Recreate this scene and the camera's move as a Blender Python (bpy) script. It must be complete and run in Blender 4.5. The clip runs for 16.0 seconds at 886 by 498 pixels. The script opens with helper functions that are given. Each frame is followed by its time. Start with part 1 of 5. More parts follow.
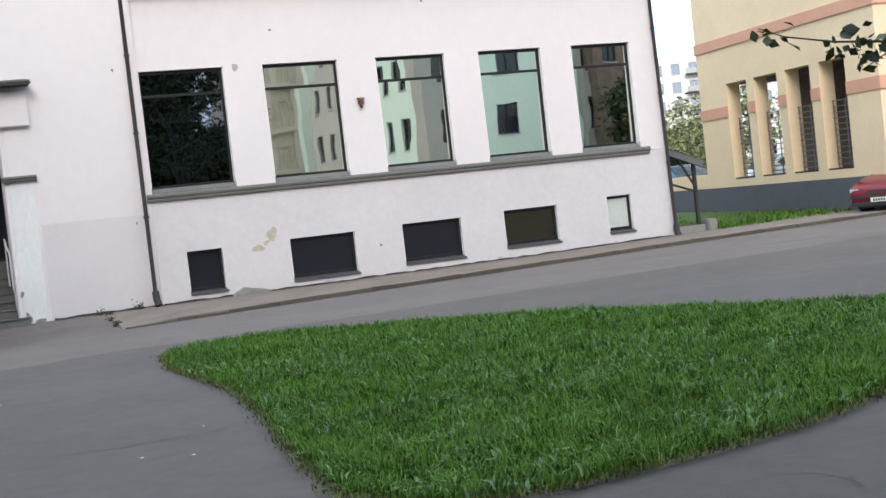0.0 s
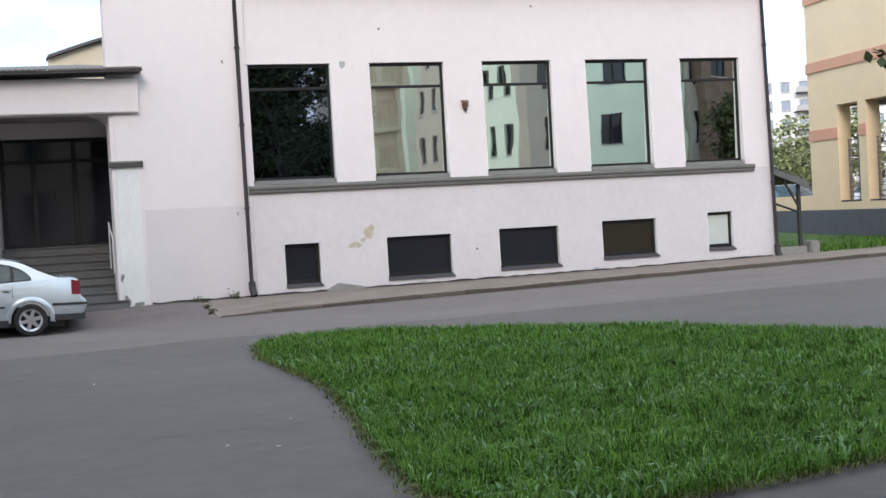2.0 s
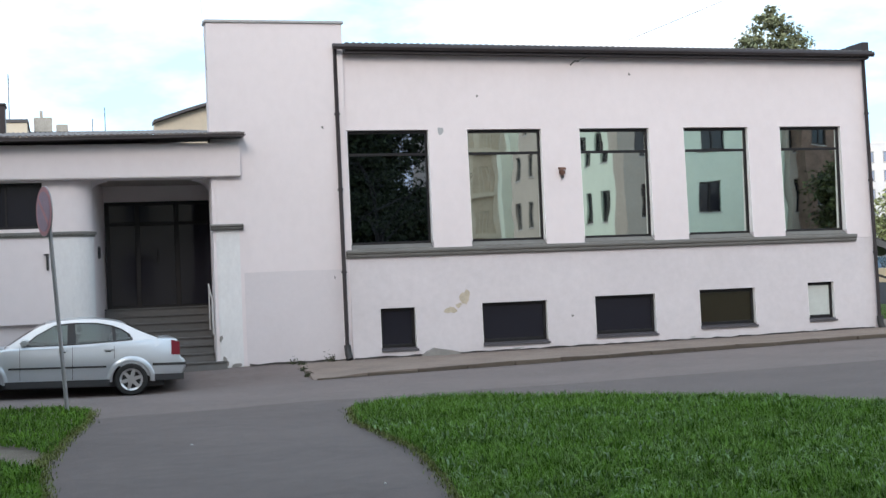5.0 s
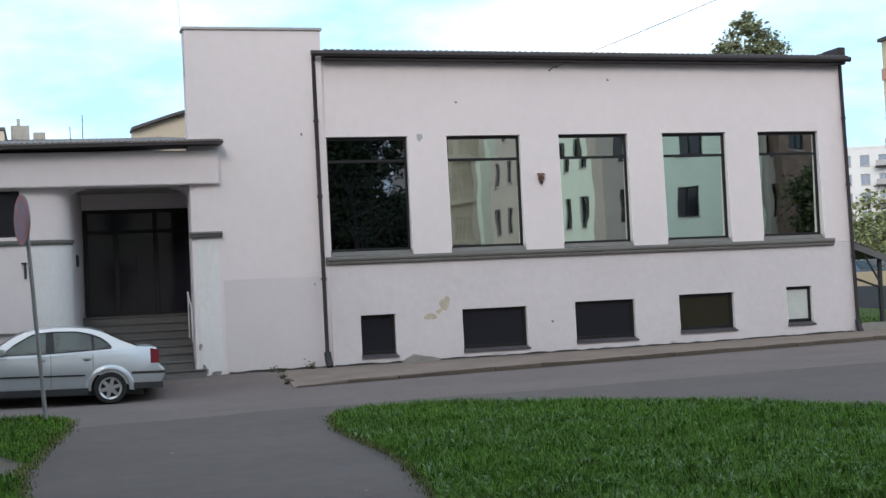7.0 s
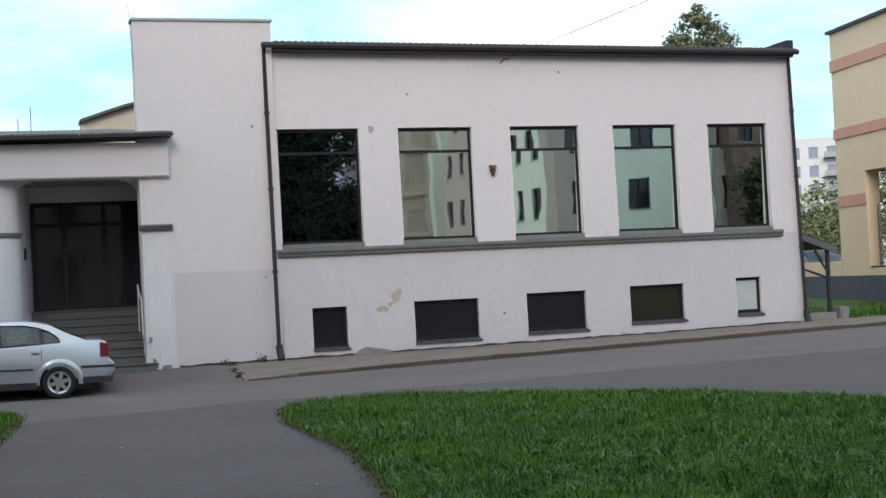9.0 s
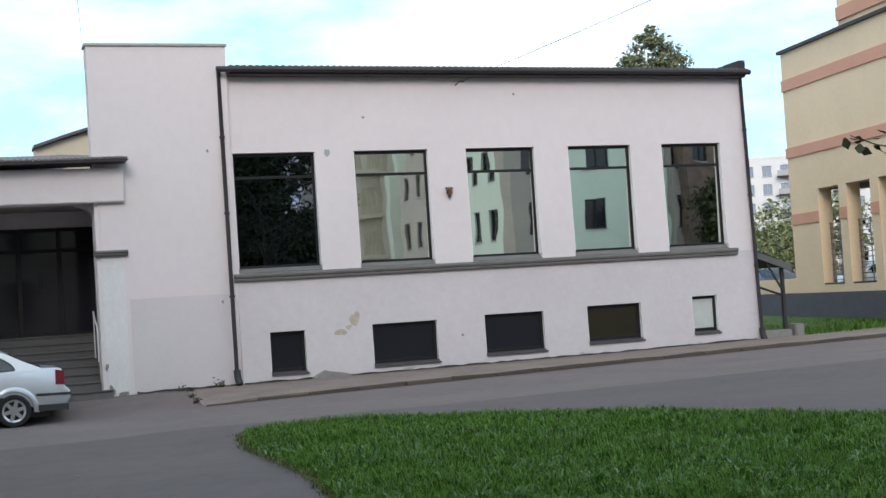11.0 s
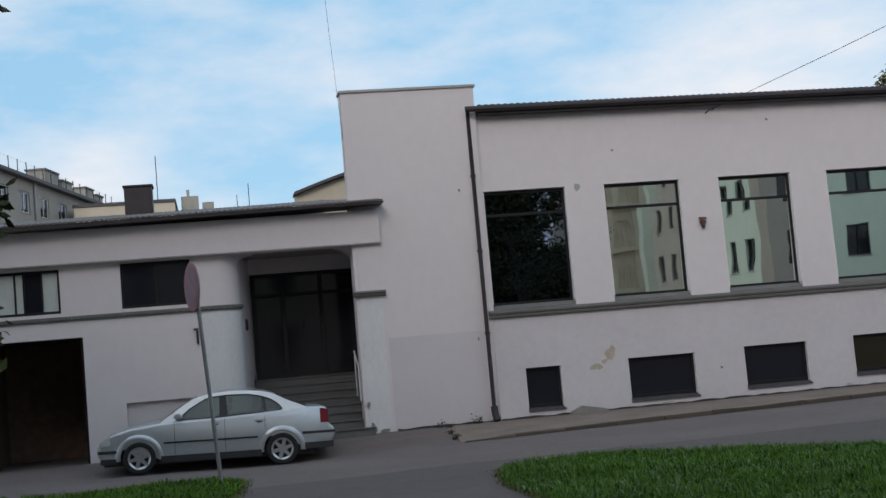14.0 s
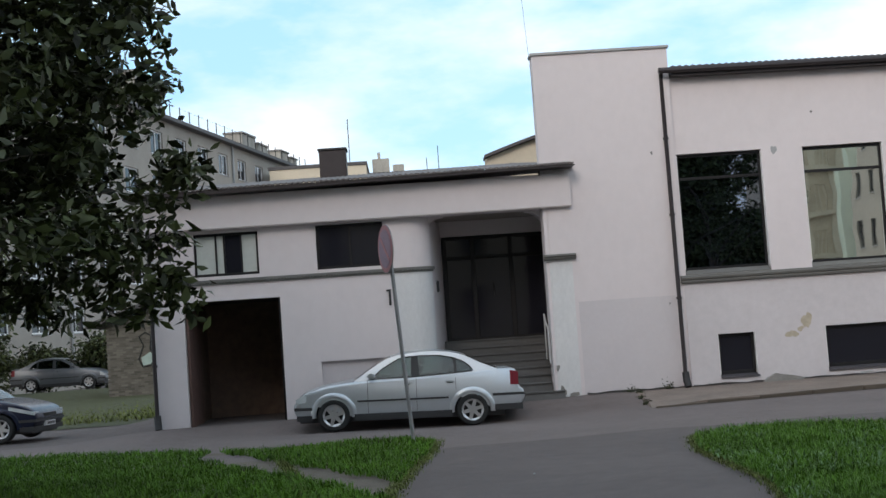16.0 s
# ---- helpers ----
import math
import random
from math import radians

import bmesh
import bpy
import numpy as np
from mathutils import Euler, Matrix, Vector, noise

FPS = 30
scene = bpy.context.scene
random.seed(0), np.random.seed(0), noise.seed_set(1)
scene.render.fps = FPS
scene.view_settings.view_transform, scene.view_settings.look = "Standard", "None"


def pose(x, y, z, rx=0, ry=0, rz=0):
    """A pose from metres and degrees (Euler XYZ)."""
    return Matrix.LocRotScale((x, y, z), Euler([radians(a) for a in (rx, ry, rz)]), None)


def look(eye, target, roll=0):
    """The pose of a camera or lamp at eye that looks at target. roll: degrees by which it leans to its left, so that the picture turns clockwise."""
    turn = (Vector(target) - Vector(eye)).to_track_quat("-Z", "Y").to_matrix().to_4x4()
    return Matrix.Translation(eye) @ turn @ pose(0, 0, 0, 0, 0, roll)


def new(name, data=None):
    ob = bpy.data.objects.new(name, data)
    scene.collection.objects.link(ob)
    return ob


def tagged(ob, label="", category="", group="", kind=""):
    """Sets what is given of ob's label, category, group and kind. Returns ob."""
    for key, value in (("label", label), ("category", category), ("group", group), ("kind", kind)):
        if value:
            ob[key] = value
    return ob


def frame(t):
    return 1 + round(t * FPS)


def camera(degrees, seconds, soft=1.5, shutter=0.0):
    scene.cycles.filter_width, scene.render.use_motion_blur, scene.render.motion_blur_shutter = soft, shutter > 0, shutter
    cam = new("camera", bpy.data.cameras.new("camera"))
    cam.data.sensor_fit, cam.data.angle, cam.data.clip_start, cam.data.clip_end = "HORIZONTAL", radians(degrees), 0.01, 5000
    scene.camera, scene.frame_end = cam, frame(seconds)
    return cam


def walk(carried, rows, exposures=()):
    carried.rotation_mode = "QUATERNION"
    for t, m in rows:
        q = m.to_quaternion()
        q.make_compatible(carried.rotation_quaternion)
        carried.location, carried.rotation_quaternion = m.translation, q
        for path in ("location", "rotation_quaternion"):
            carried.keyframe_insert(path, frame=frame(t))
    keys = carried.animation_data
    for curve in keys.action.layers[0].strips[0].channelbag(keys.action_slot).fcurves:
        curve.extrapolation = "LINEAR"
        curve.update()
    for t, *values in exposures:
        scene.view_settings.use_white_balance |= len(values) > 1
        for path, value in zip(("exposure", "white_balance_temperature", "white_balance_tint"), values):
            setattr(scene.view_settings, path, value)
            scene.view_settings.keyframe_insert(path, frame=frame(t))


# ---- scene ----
cam = camera(36.0, 16.0)
PATH = [
    (0, (0.0, -0.001, 1.591), (0.794, 1.833, 1.521), -6.2),
    (0.5, (0.008, 0.001, 1.591), (0.79, 1.841, 1.527), -5.8),
    (1, (0.007, -0.004, 1.586), (0.757, 1.849, 1.529), -4.5),
    (1.5, (0.021, 0.011, 1.585), (0.727, 1.882, 1.535), -4.0),
    (2, (0.019, 0.023, 1.586), (0.683, 1.909, 1.534), -3.1),
    (2.5, (0.007, 0.018, 1.585), (0.629, 1.918, 1.531), -2.8),
    (3, (-0.011, 0.004, 1.584), (0.57, 1.917, 1.529), -3.2),
    (3.5, (-0.02, -0.01, 1.591), (0.538, 1.91, 1.548), -3.8),
    (4, (-0.041, -0.029, 1.591), (0.507, 1.894, 1.577), -4.3),
    (4.5, (-0.036, -0.02, 1.594), (0.513, 1.903, 1.603), -3.4),
    (5, (-0.013, -0.006, 1.6), (0.523, 1.92, 1.65), -2.3),
    (5.2, (-0.029, -0.023, 1.594), (0.5, 1.904, 1.656), -2.2),
    (7.5, (-0.004, 0.009, 1.603), (0.587, 1.919, 1.659), -2.7),
    (8, (0.012, 0.005, 1.604), (0.631, 1.906, 1.658), -2.7),
    (10.3, (-0.003, 0.005, 1.602), (0.646, 1.896, 1.633), -3.2),
    (10.5, (0.005, 0.013, 1.61), (0.667, 1.9, 1.642), -3.4),
    (11, (0.007, -0.016, 1.603), (0.698, 1.86, 1.675), -3.6),
    (11.5, (0.012, -0.015, 1.587), (0.686, 1.864, 1.721), -4.4),
    (12, (0.008, -0.02, 1.585), (0.645, 1.866, 1.782), -4.5),
    (12.5, (-0.002, -0.039, 1.594), (0.587, 1.862, 1.791), -4.2),
    (13, (-0.011, -0.011, 1.583), (0.509, 1.912, 1.764), -4.4),
    (13.5, (0.032, -0.042, 1.586), (0.457, 1.905, 1.754), -5.0),
    (14, (0.031, 0.009, 1.585), (0.368, 1.974, 1.736), -4.8),
    (14.5, (0.039, 0.043, 1.6), (0.297, 2.022, 1.734), -5.0),
    (15, (0.003, 0.041, 1.588), (0.182, 2.029, 1.712), -4.5),
    (15.5, (-0.013, 0.036, 1.596), (0.102, 2.029, 1.716), -4.4),
    (16, (-0.029, 0.018, 1.604), (0.032, 2.013, 1.721), -3.9),
]
walk(cam, [(t, look(eye, target, roll)) for t, eye, target, roll in PATH],
      exposures=[(0, 0.66, 6870, 14), (3.0, 0.55, 6850, 15), (4.5, 0.49, 6750, 15), (5.0, 0.37, 6720, 15), (7.5, -0.02, 6700, 14), (8.2, -0.04, 6700, 14), (10.5, 0.14, 6720, 14),
                (11.0, 0.13, 6700, 14), (12.0, -0.48, 6650, 14), (13.0, -0.66, 6650, 14), (14.5, -0.66, 6750, 15), (15.2, -0.36, 6880, 15), (16.0, -0.15, 6920, 15)])

# ---- sky, sun ----
SUN_EL, SUN_AZ = radians(27), radians(205)
world = bpy.data.worlds.new("sky")
scene.world = world
world.use_nodes = True
wn, wl = world.node_tree.nodes, world.node_tree.links
wn.clear()
w_out, w_bg = wn.new("ShaderNodeOutputWorld"), wn.new("ShaderNodeBackground")
w_sky = wn.new("ShaderNodeTexSky")
w_sky.sky_type, w_sky.sun_disc, w_sky.sun_elevation, w_sky.sun_rotation = "NISHITA", False, SUN_EL, SUN_AZ
w_co, w_map = wn.new("ShaderNodeTexCoord"), wn.new("ShaderNodeMapping")
w_map.inputs["Scale"].default_value = (1.0, 1.0, 2.6)
w_map.inputs["Rotation"].default_value = (0.2, 0.15, 2.3)
w_noise, w_ramp, w_mix = wn.new("ShaderNodeTexNoise"), wn.new("ShaderNodeValToRGB"), wn.new("ShaderNodeMix")
w_noise.inputs["Scale"].default_value, w_noise.inputs["Detail"].default_value = 3.3, 7.0
w_noise.inputs["Roughness"].default_value = 0.56
w_ramp.color_ramp.elements[0].position, w_ramp.color_ramp.elements[1].position = 0.38, 0.67
w_mix.data_type = "RGBA"
w_mix.inputs[7].default_value = (9.9, 9.9, 9.9, 1)
w_blue = wn.new("ShaderNodeMix")
w_blue.data_type, w_blue.inputs[0].default_value = "RGBA", 0.7
w_blue.inputs[7].default_value = (3.7, 7.5, 10.6, 1)
wl.new(w_co.outputs["Generated"], w_map.inputs["Vector"])
wl.new(w_map.outputs["Vector"], w_noise.inputs["Vector"])
wl.new(w_noise.outputs["Fac"], w_ramp.inputs["Fac"])
wl.new(w_ramp.outputs["Color"], w_mix.inputs[0])
wl.new(w_sky.outputs["Color"], w_blue.inputs[6])
wl.new(w_blue.outputs[2], w_mix.inputs[6])
wl.new(w_mix.outputs[2], w_bg.inputs["Color"])
w_bg.inputs["Strength"].default_value = 0.15
wl.new(w_bg.outputs["Background"], w_out.inputs["Surface"])

sun_data = bpy.data.lights.new("sun", "SUN")
sun_data.energy, sun_data.angle, sun_data.color = 1.5, radians(24), (1.0, 0.94, 0.86)
sun = new("sun", sun_data)
sun.matrix_world = look((-16, -34, 24), (0, 10, 0))


# ---- materials ----
def mat(name, col, rough=0.7, var=0.12, scale=2.0, bump=0.0, bscale=60.0, metal=0.0, streak=1.0, spec=0.5, island=0.0, piece=0.0):
    """A surface that varies at a coarse and a fine scale, in metres. streak below 1 draws the coarse marks out upright."""
    m = bpy.data.materials.new(name)
    m.use_nodes = True
    n, l = m.node_tree.nodes, m.node_tree.links
    b = n["Principled BSDF"]
    geo, mp = n.new("ShaderNodeNewGeometry"), n.new("ShaderNodeMapping")
    mp.inputs["Scale"].default_value = (1, 1, streak)
    l.new(geo.outputs["Position"], mp.inputs["Vector"])
    fac = []
    for sc, det in ((scale, 6.0), (scale * 13, 4.0)):
        t = n.new("ShaderNodeTexNoise")
        t.inputs["Scale"].default_value, t.inputs["Detail"].default_value, t.inputs["Roughness"].default_value = sc, det, 0.6
        l.new(mp.outputs["Vector"], t.inputs["Vector"])
        fac.append(t.outputs["Fac"])
    mean = n.new("ShaderNodeMath")
    mean.operation = "MULTIPLY_ADD"
    mean.inputs[1].default_value = 0.45
    l.new(fac[1], mean.inputs[0])
    half = n.new("ShaderNodeMath")
    half.operation, half.inputs[1].default_value = "MULTIPLY", 0.55
    l.new(fac[0], half.inputs[0])
    l.new(half.outputs[0], mean.inputs[2])
    last = mean.outputs[0]
    for weight, node, out in ((island, "ShaderNodeNewGeometry", "Random Per Island"), (piece, "ShaderNodeObjectInfo", "Random")):
        if weight:
            r, mx = n.new(node), n.new("ShaderNodeMix")
            mx.inputs[0].default_value = weight
            l.new(last, mx.inputs[2])
            l.new(r.outputs[out], mx.inputs[3])
            last = mx.outputs[0]
    ramp = n.new("ShaderNodeValToRGB")
    ramp.color_ramp.elements[0].position, ramp.color_ramp.elements[1].position = 0.25, 0.75
    ramp.color_ramp.elements[0].color = (*[c * (1 - 2 * var) for c in col], 1)
    ramp.color_ramp.elements[1].color = (*[min(1, c * (1 + 1.4 * var)) for c in col], 1)
    l.new(last, ramp.inputs["Fac"])
    l.new(ramp.outputs["Color"], b.inputs["Base Color"])
    b.inputs["Roughness"].default_value, b.inputs["Metallic"].default_value = rough, metal
    b.inputs["Specular IOR Level"].default_value = spec
    if bump:
        t, bp = n.new("ShaderNodeTexNoise"), n.new("ShaderNodeBump")
        t.inputs["Scale"].default_value, t.inputs["Detail"].default_value = bscale, 4.0
        bp.inputs["Strength"].default_value, bp.inputs["Distance"].default_value = bump, 0.02
        l.new(geo.outputs["Position"], t.inputs["Vector"])
        l.new(t.outputs["Fac"], bp.inputs["Height"])
        l.new(bp.outputs["Normal"], b.inputs["Normal"])
    return m


def glass_mat(name, tint, rough=0.03, wave=0.0, spec=1.0, metal=0.0, coat=1.0):
    """Window glass before an unlit room: a smooth mirroring face, with a metal coat for sun glass."""
    m = bpy.data.materials.new(name)
    m.use_nodes = True
    n, l = m.node_tree.nodes, m.node_tree.links
    b = n["Principled BSDF"]
    b.inputs["Base Color"].default_value, b.inputs["Roughness"].default_value = (*tint, 1), rough
    b.inputs["IOR"].default_value = 1.55
    b.inputs["Specular IOR Level"].default_value = spec
    b.inputs["Coat Weight"].default_value, b.inputs["Coat Roughness"].default_value, b.inputs["Coat IOR"].default_value = coat, rough, 1.5
    b.inputs["Metallic"].default_value = metal
    if wave:
        geo, t, bp = n.new("ShaderNodeNewGeometry"), n.new("ShaderNodeTexNoise"), n.new("ShaderNodeBump")
        t.inputs["Scale"].default_value, t.inputs["Detail"].default_value = 1.1, 1.0
        bp.inputs["Strength"].default_value, bp.inputs["Distance"].default_value = wave, 0.05
        l.new(geo.outputs["Position"], t.inputs["Vector"])
        l.new(t.outputs["Fac"], bp.inputs["Height"])
        l.new(bp.outputs["Normal"], b.inputs["Normal"])
        l.new(bp.outputs["Normal"], b.inputs["Coat Normal"])
    return m


# base plaster coloured darker, for the weaker light low on the wall
M_BASE = mat("dimmed_base_plaster", (0.585, 0.545, 0.555), 0.92, 0.06, 0.6, 0.12, 90)
M_PLASTER = mat("white_plaster", (0.675, 0.615, 0.618), 0.9, 0.034, 0.38, 0.06, 90, streak=0.8)
M_PLASTER_LOW = mat("repainted_plaster", (0.60, 0.555, 0.565), 0.9, 0.03, 0.9, 0.12, 90)
# soffit browner and darker than the plaster round it
M_SOFFIT = mat("taupe_soffit", (0.36, 0.32, 0.29), 0.9, 0.12, 1.5, 0.1, 80)
M_LIME = mat("whitewash", (0.67, 0.665, 0.665), 0.9, 0.07, 1.3, 0.12, 80, streak=0.5)
# reveals coloured whiter than the wall, for light striking the jambs
M_REVEAL = mat("brightened_reveal_paint", (0.82, 0.80, 0.79), 0.8, 0.03, 2.0, 0.1, 80)
M_BAND = mat("grey_moulding", (0.155, 0.152, 0.142), 0.85, 0.12, 3.0, 0.1, 60)
M_SILL = mat("dark_sill_sheet", (0.085, 0.078, 0.085), 0.6, 0.12, 3, metal=0.2)
M_FRAME = mat("dark_frame", (0.016, 0.015, 0.016), 0.5, 0.1, 5, spec=0.25)
M_GUTTER = mat("dark_sheet_metal", (0.036, 0.029, 0.031), 0.5, 0.15, 4, 0.05, 30, metal=0.3)
M_ROOF = mat("roof_sheet", (0.075, 0.07, 0.072), 0.6, 0.15, 3, 0.1, 30)
M_SHEET = mat("weathered_sheet", (0.125, 0.110, 0.105), 0.7, 0.18, 2.0, 0.1, 30)
M_CAP = mat("light_sheet_metal", (0.36, 0.36, 0.36), 0.5, 0.1, 2, metal=0.3)
M_PATCH = mat("bare_render", (0.47, 0.41, 0.32), 0.95, 0.18, 8, 0.4, 60)
M_CEMENT = mat("cement", (0.25, 0.24, 0.225), 0.95, 0.15, 6, 0.5, 40)
M_ASPHALT = mat("asphalt", (0.113, 0.092, 0.087), 0.92, 0.15, 0.35, 0.35, 140)
M_ROAD = mat("street_asphalt", (0.158, 0.128, 0.120), 0.92, 0.16, 0.5, 0.35, 130)
M_PAVE = mat("worn_pavement", (0.225, 0.178, 0.150), 0.92, 0.2, 1.0, 0.35, 110)
M_KERB = mat("kerb_stone", (0.10, 0.078, 0.06), 0.9, 0.15, 3, 0.3, 60, piece=0.3)
M_DAMP = mat("older_dark_asphalt", (0.078, 0.063, 0.059), 0.85, 0.2, 0.6, 0.35, 140)
M_TAR = mat("tar", (0.042, 0.037, 0.035), 0.8, 0.2, 5)
M_SOIL = mat("soil", (0.135, 0.112, 0.088), 0.95, 0.25, 5, 0.6, 50)
M_PALEBLADE = mat("pale_blades", (0.16, 0.27, 0.075), 0.6, 0.3, 2.0, island=0.6, spec=0.3)
M_GRASS = mat("grass_blades", (0.073, 0.166, 0.015), 0.75, 0.42, 0.9, island=0.3, spec=0.15)
M_WEED = mat("weed_leaves", (0.105, 0.20, 0.07), 0.5, 0.25, 3.0, island=0.5)
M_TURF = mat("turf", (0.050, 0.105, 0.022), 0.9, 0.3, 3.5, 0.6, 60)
# rear turf darkened in its colour for the shade under the trees
M_TURF_REAR = mat("turf_toned_for_shade", (0.045, 0.052, 0.018), 0.9, 0.3, 2.0, 0.6, 60)
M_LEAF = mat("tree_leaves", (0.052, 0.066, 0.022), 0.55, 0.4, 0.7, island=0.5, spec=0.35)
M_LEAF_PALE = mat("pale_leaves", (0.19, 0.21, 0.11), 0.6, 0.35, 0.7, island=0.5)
# the sunlit look of these leaves is in their colour
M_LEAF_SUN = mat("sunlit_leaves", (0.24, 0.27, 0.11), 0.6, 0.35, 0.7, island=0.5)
M_THATCH = mat("dry_grass", (0.125, 0.150, 0.045), 0.85, 0.3, 2.5, island=0.5, spec=0.15)
M_SOD = mat("matted_grass", (0.055, 0.11, 0.014), 0.9, 0.3, 2.5, 0.6, 60)
# brown darkened in its colour for the shade inside the arcade
M_INNER = mat("shaded_inner_render", (0.17, 0.12, 0.10), 0.9, 0.12, 1.2)
M_BARK = mat("bark", (0.075, 0.062, 0.05), 0.95, 0.25, 6, 0.8, 40, streak=0.3)
M_STEP = mat("stair_stone", (0.118, 0.116, 0.115), 0.85, 0.15, 5, 0.2, 60, piece=0.3)
M_GARAGE = mat("passage_brick", (0.20, 0.14, 0.11), 0.95, 0.3, 5, 0.5, 30)
M_DOORWOOD = mat("old_door_leaf", (0.15, 0.085, 0.07), 0.8, 0.2, 4, 0.2, 40, streak=0.3)
M_GLASS = glass_mat("window_glass", (0.74, 0.77, 0.72), 0.014, 0.03, metal=1.0, coat=0.3)
# darker mirror tint dims the reflection; used in window 1 and the white flats
M_GLASS_DIM = glass_mat("dim_window_glass", (0.20, 0.235, 0.30), 0.014, 0.02, metal=1.0, coat=0.1)
M_GLASS_LOW = glass_mat("basement_glass", (0.016, 0.016, 0.022), 0.06, 0.05, 0.3, coat=0.12)
M_CARGLASS = glass_mat("car_glass", (0.012, 0.018, 0.02), 0.03, 0.0, 0.4, coat=0.25)
M_SEAT = mat("dark_seat_cloth", (0.045, 0.045, 0.05), 0.9, 0.2, 12)
M_SIDEGLASS = bpy.data.materials.new("clear_car_glass")
M_SIDEGLASS.use_nodes = True
gn, gl = M_SIDEGLASS.node_tree.nodes, M_SIDEGLASS.node_tree.links
gn.remove(gn["Principled BSDF"])
g_clear, g_gloss, g_mix, g_fres = gn.new("ShaderNodeBsdfTransparent"), gn.new("ShaderNodeBsdfGlossy"), gn.new("ShaderNodeMixShader"), gn.new("ShaderNodeFresnel")
g_clear.inputs["Color"].default_value = (0.55, 0.63, 0.61, 1)
g_gloss.inputs["Roughness"].default_value = 0.02
g_fres.inputs["IOR"].default_value = 1.75
gl.new(g_fres.outputs[0], g_mix.inputs[0])
gl.new(g_clear.outputs[0], g_mix.inputs[1])
gl.new(g_gloss.outputs[0], g_mix.inputs[2])
gl.new(g_mix.outputs[0], gn["Material Output"].inputs["Surface"])
M_BLIND = mat("pale_blind", (0.50, 0.53, 0.50), 0.8, 0.08, 4)
M_OCHRE = mat("ochre_render", (0.82, 0.64, 0.43), 0.9, 0.05, 0.7, 0.1, 80)
M_SALMON = mat("salmon_render", (0.68, 0.36, 0.25), 0.9, 0.05, 0.9, 0.1, 80)
M_PLINTH = mat("slate_plinth", (0.10, 0.105, 0.125), 0.85, 0.12, 2, 0.15, 60)
M_PALEGREEN = mat("pale_green_render", (0.70, 0.74, 0.62), 0.9, 0.06, 0.8)
M_STONE = mat("sandstone_trim", (0.62, 0.55, 0.45), 0.9, 0.1, 1.0)
M_GREEN = mat("mint_render", (0.60, 0.69, 0.59), 0.9, 0.05, 0.8)
M_RUST = mat("brown_brickwork", (0.17, 0.115, 0.09), 0.9, 0.35, 1.6, 0.3, 40)
M_BEIGE = mat("beige_render", (0.56, 0.48, 0.38), 0.9, 0.14, 0.9)
M_GREYWALL = mat("grey_render", (0.37, 0.335, 0.295), 0.9, 0.10, 0.6, 0.1, 60)
M_FARWHITE = mat("far_white_render", (0.74, 0.73, 0.71), 0.9, 0.05, 0.5)
M_CHIMNEY = mat("weathered_chimney", (0.36, 0.34, 0.30), 0.95, 0.25, 0.9, 0.2, 20, streak=0.4)
M_CREAM = mat("cream_render", (0.62, 0.54, 0.42), 0.9, 0.06, 0.8)
M_WHITEPVC = mat("white_window_frame", (0.75, 0.75, 0.75), 0.5, 0.03, 2)
M_STEEL = mat("galvanised_steel", (0.30, 0.30, 0.31), 0.5, 0.12, 6, metal=0.7)
M_RAIL = mat("painted_rail", (0.55, 0.55, 0.55), 0.5, 0.1, 5)
M_SILVER = mat("silver_car_paint", (0.54, 0.57, 0.60), 0.28, 0.03, 3, metal=0.6)
M_GREYCAR = mat("grey_car_paint", (0.13, 0.14, 0.155), 0.3, 0.03, 3, metal=0.5)
M_NAVY = mat("navy_car_paint", (0.012, 0.017, 0.04), 0.22, 0.05, 3, metal=0.2)
M_REDCAR = mat("red_car_paint", (0.19, 0.016, 0.03), 0.25, 0.05, 3, metal=0.2)
M_WHITECAR = mat("white_car_paint", (0.70, 0.71, 0.72), 0.3, 0.03, 3)
M_BLUECAR = mat("blue_car_paint", (0.14, 0.22, 0.32), 0.3, 0.03, 3, metal=0.3)
M_TRIM = mat("black_plastic", (0.028, 0.028, 0.03), 0.6, 0.1, 6)
M_TYRE = mat("tyre_rubber", (0.018, 0.018, 0.018), 0.85, 0.15, 8)
M_RIM = mat("alloy_rim", (0.55, 0.55, 0.56), 0.35, 0.06, 8, metal=0.8)
M_TAIL = mat("red_lamp_glass", (0.16, 0.008, 0.016), 0.35, 0.08, 8, spec=0.2)
M_HEAD = mat("clear_lamp_glass", (0.62, 0.66, 0.68), 0.1, 0.1, 8, metal=0.3)
M_PLATE = mat("plate_white", (0.7, 0.7, 0.7), 0.5, 0.03, 5)
M_SIGNRED = mat("faded_sign_red", (0.40, 0.17, 0.19), 0.55, 0.1, 8)
M_SIGNBLUE = mat("faded_sign_blue", (0.27, 0.18, 0.24), 0.55, 0.12, 8)
M_BELL = mat("rusty_alarm", (0.14, 0.062, 0.04), 0.6, 0.3, 20)
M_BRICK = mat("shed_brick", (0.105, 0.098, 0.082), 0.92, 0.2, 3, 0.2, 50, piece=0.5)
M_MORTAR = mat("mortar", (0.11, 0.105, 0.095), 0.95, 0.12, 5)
M_INK = mat("black_spray_paint", (0.01, 0.012, 0.01), 0.6, 0.1, 6)
M_TEAL = mat("teal_spray_paint", (0.25, 0.33, 0.30), 0.6, 0.1, 6)
M_CABLE = mat("cable", (0.02, 0.02, 0.02), 0.7, 0.1, 5)
M_LITTER = mat("pale_litter", (0.6, 0.6, 0.58), 0.8, 0.1, 9)
# near-black colour stands in for missing light inside hall and passage
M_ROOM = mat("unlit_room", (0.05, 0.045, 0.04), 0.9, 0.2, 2)


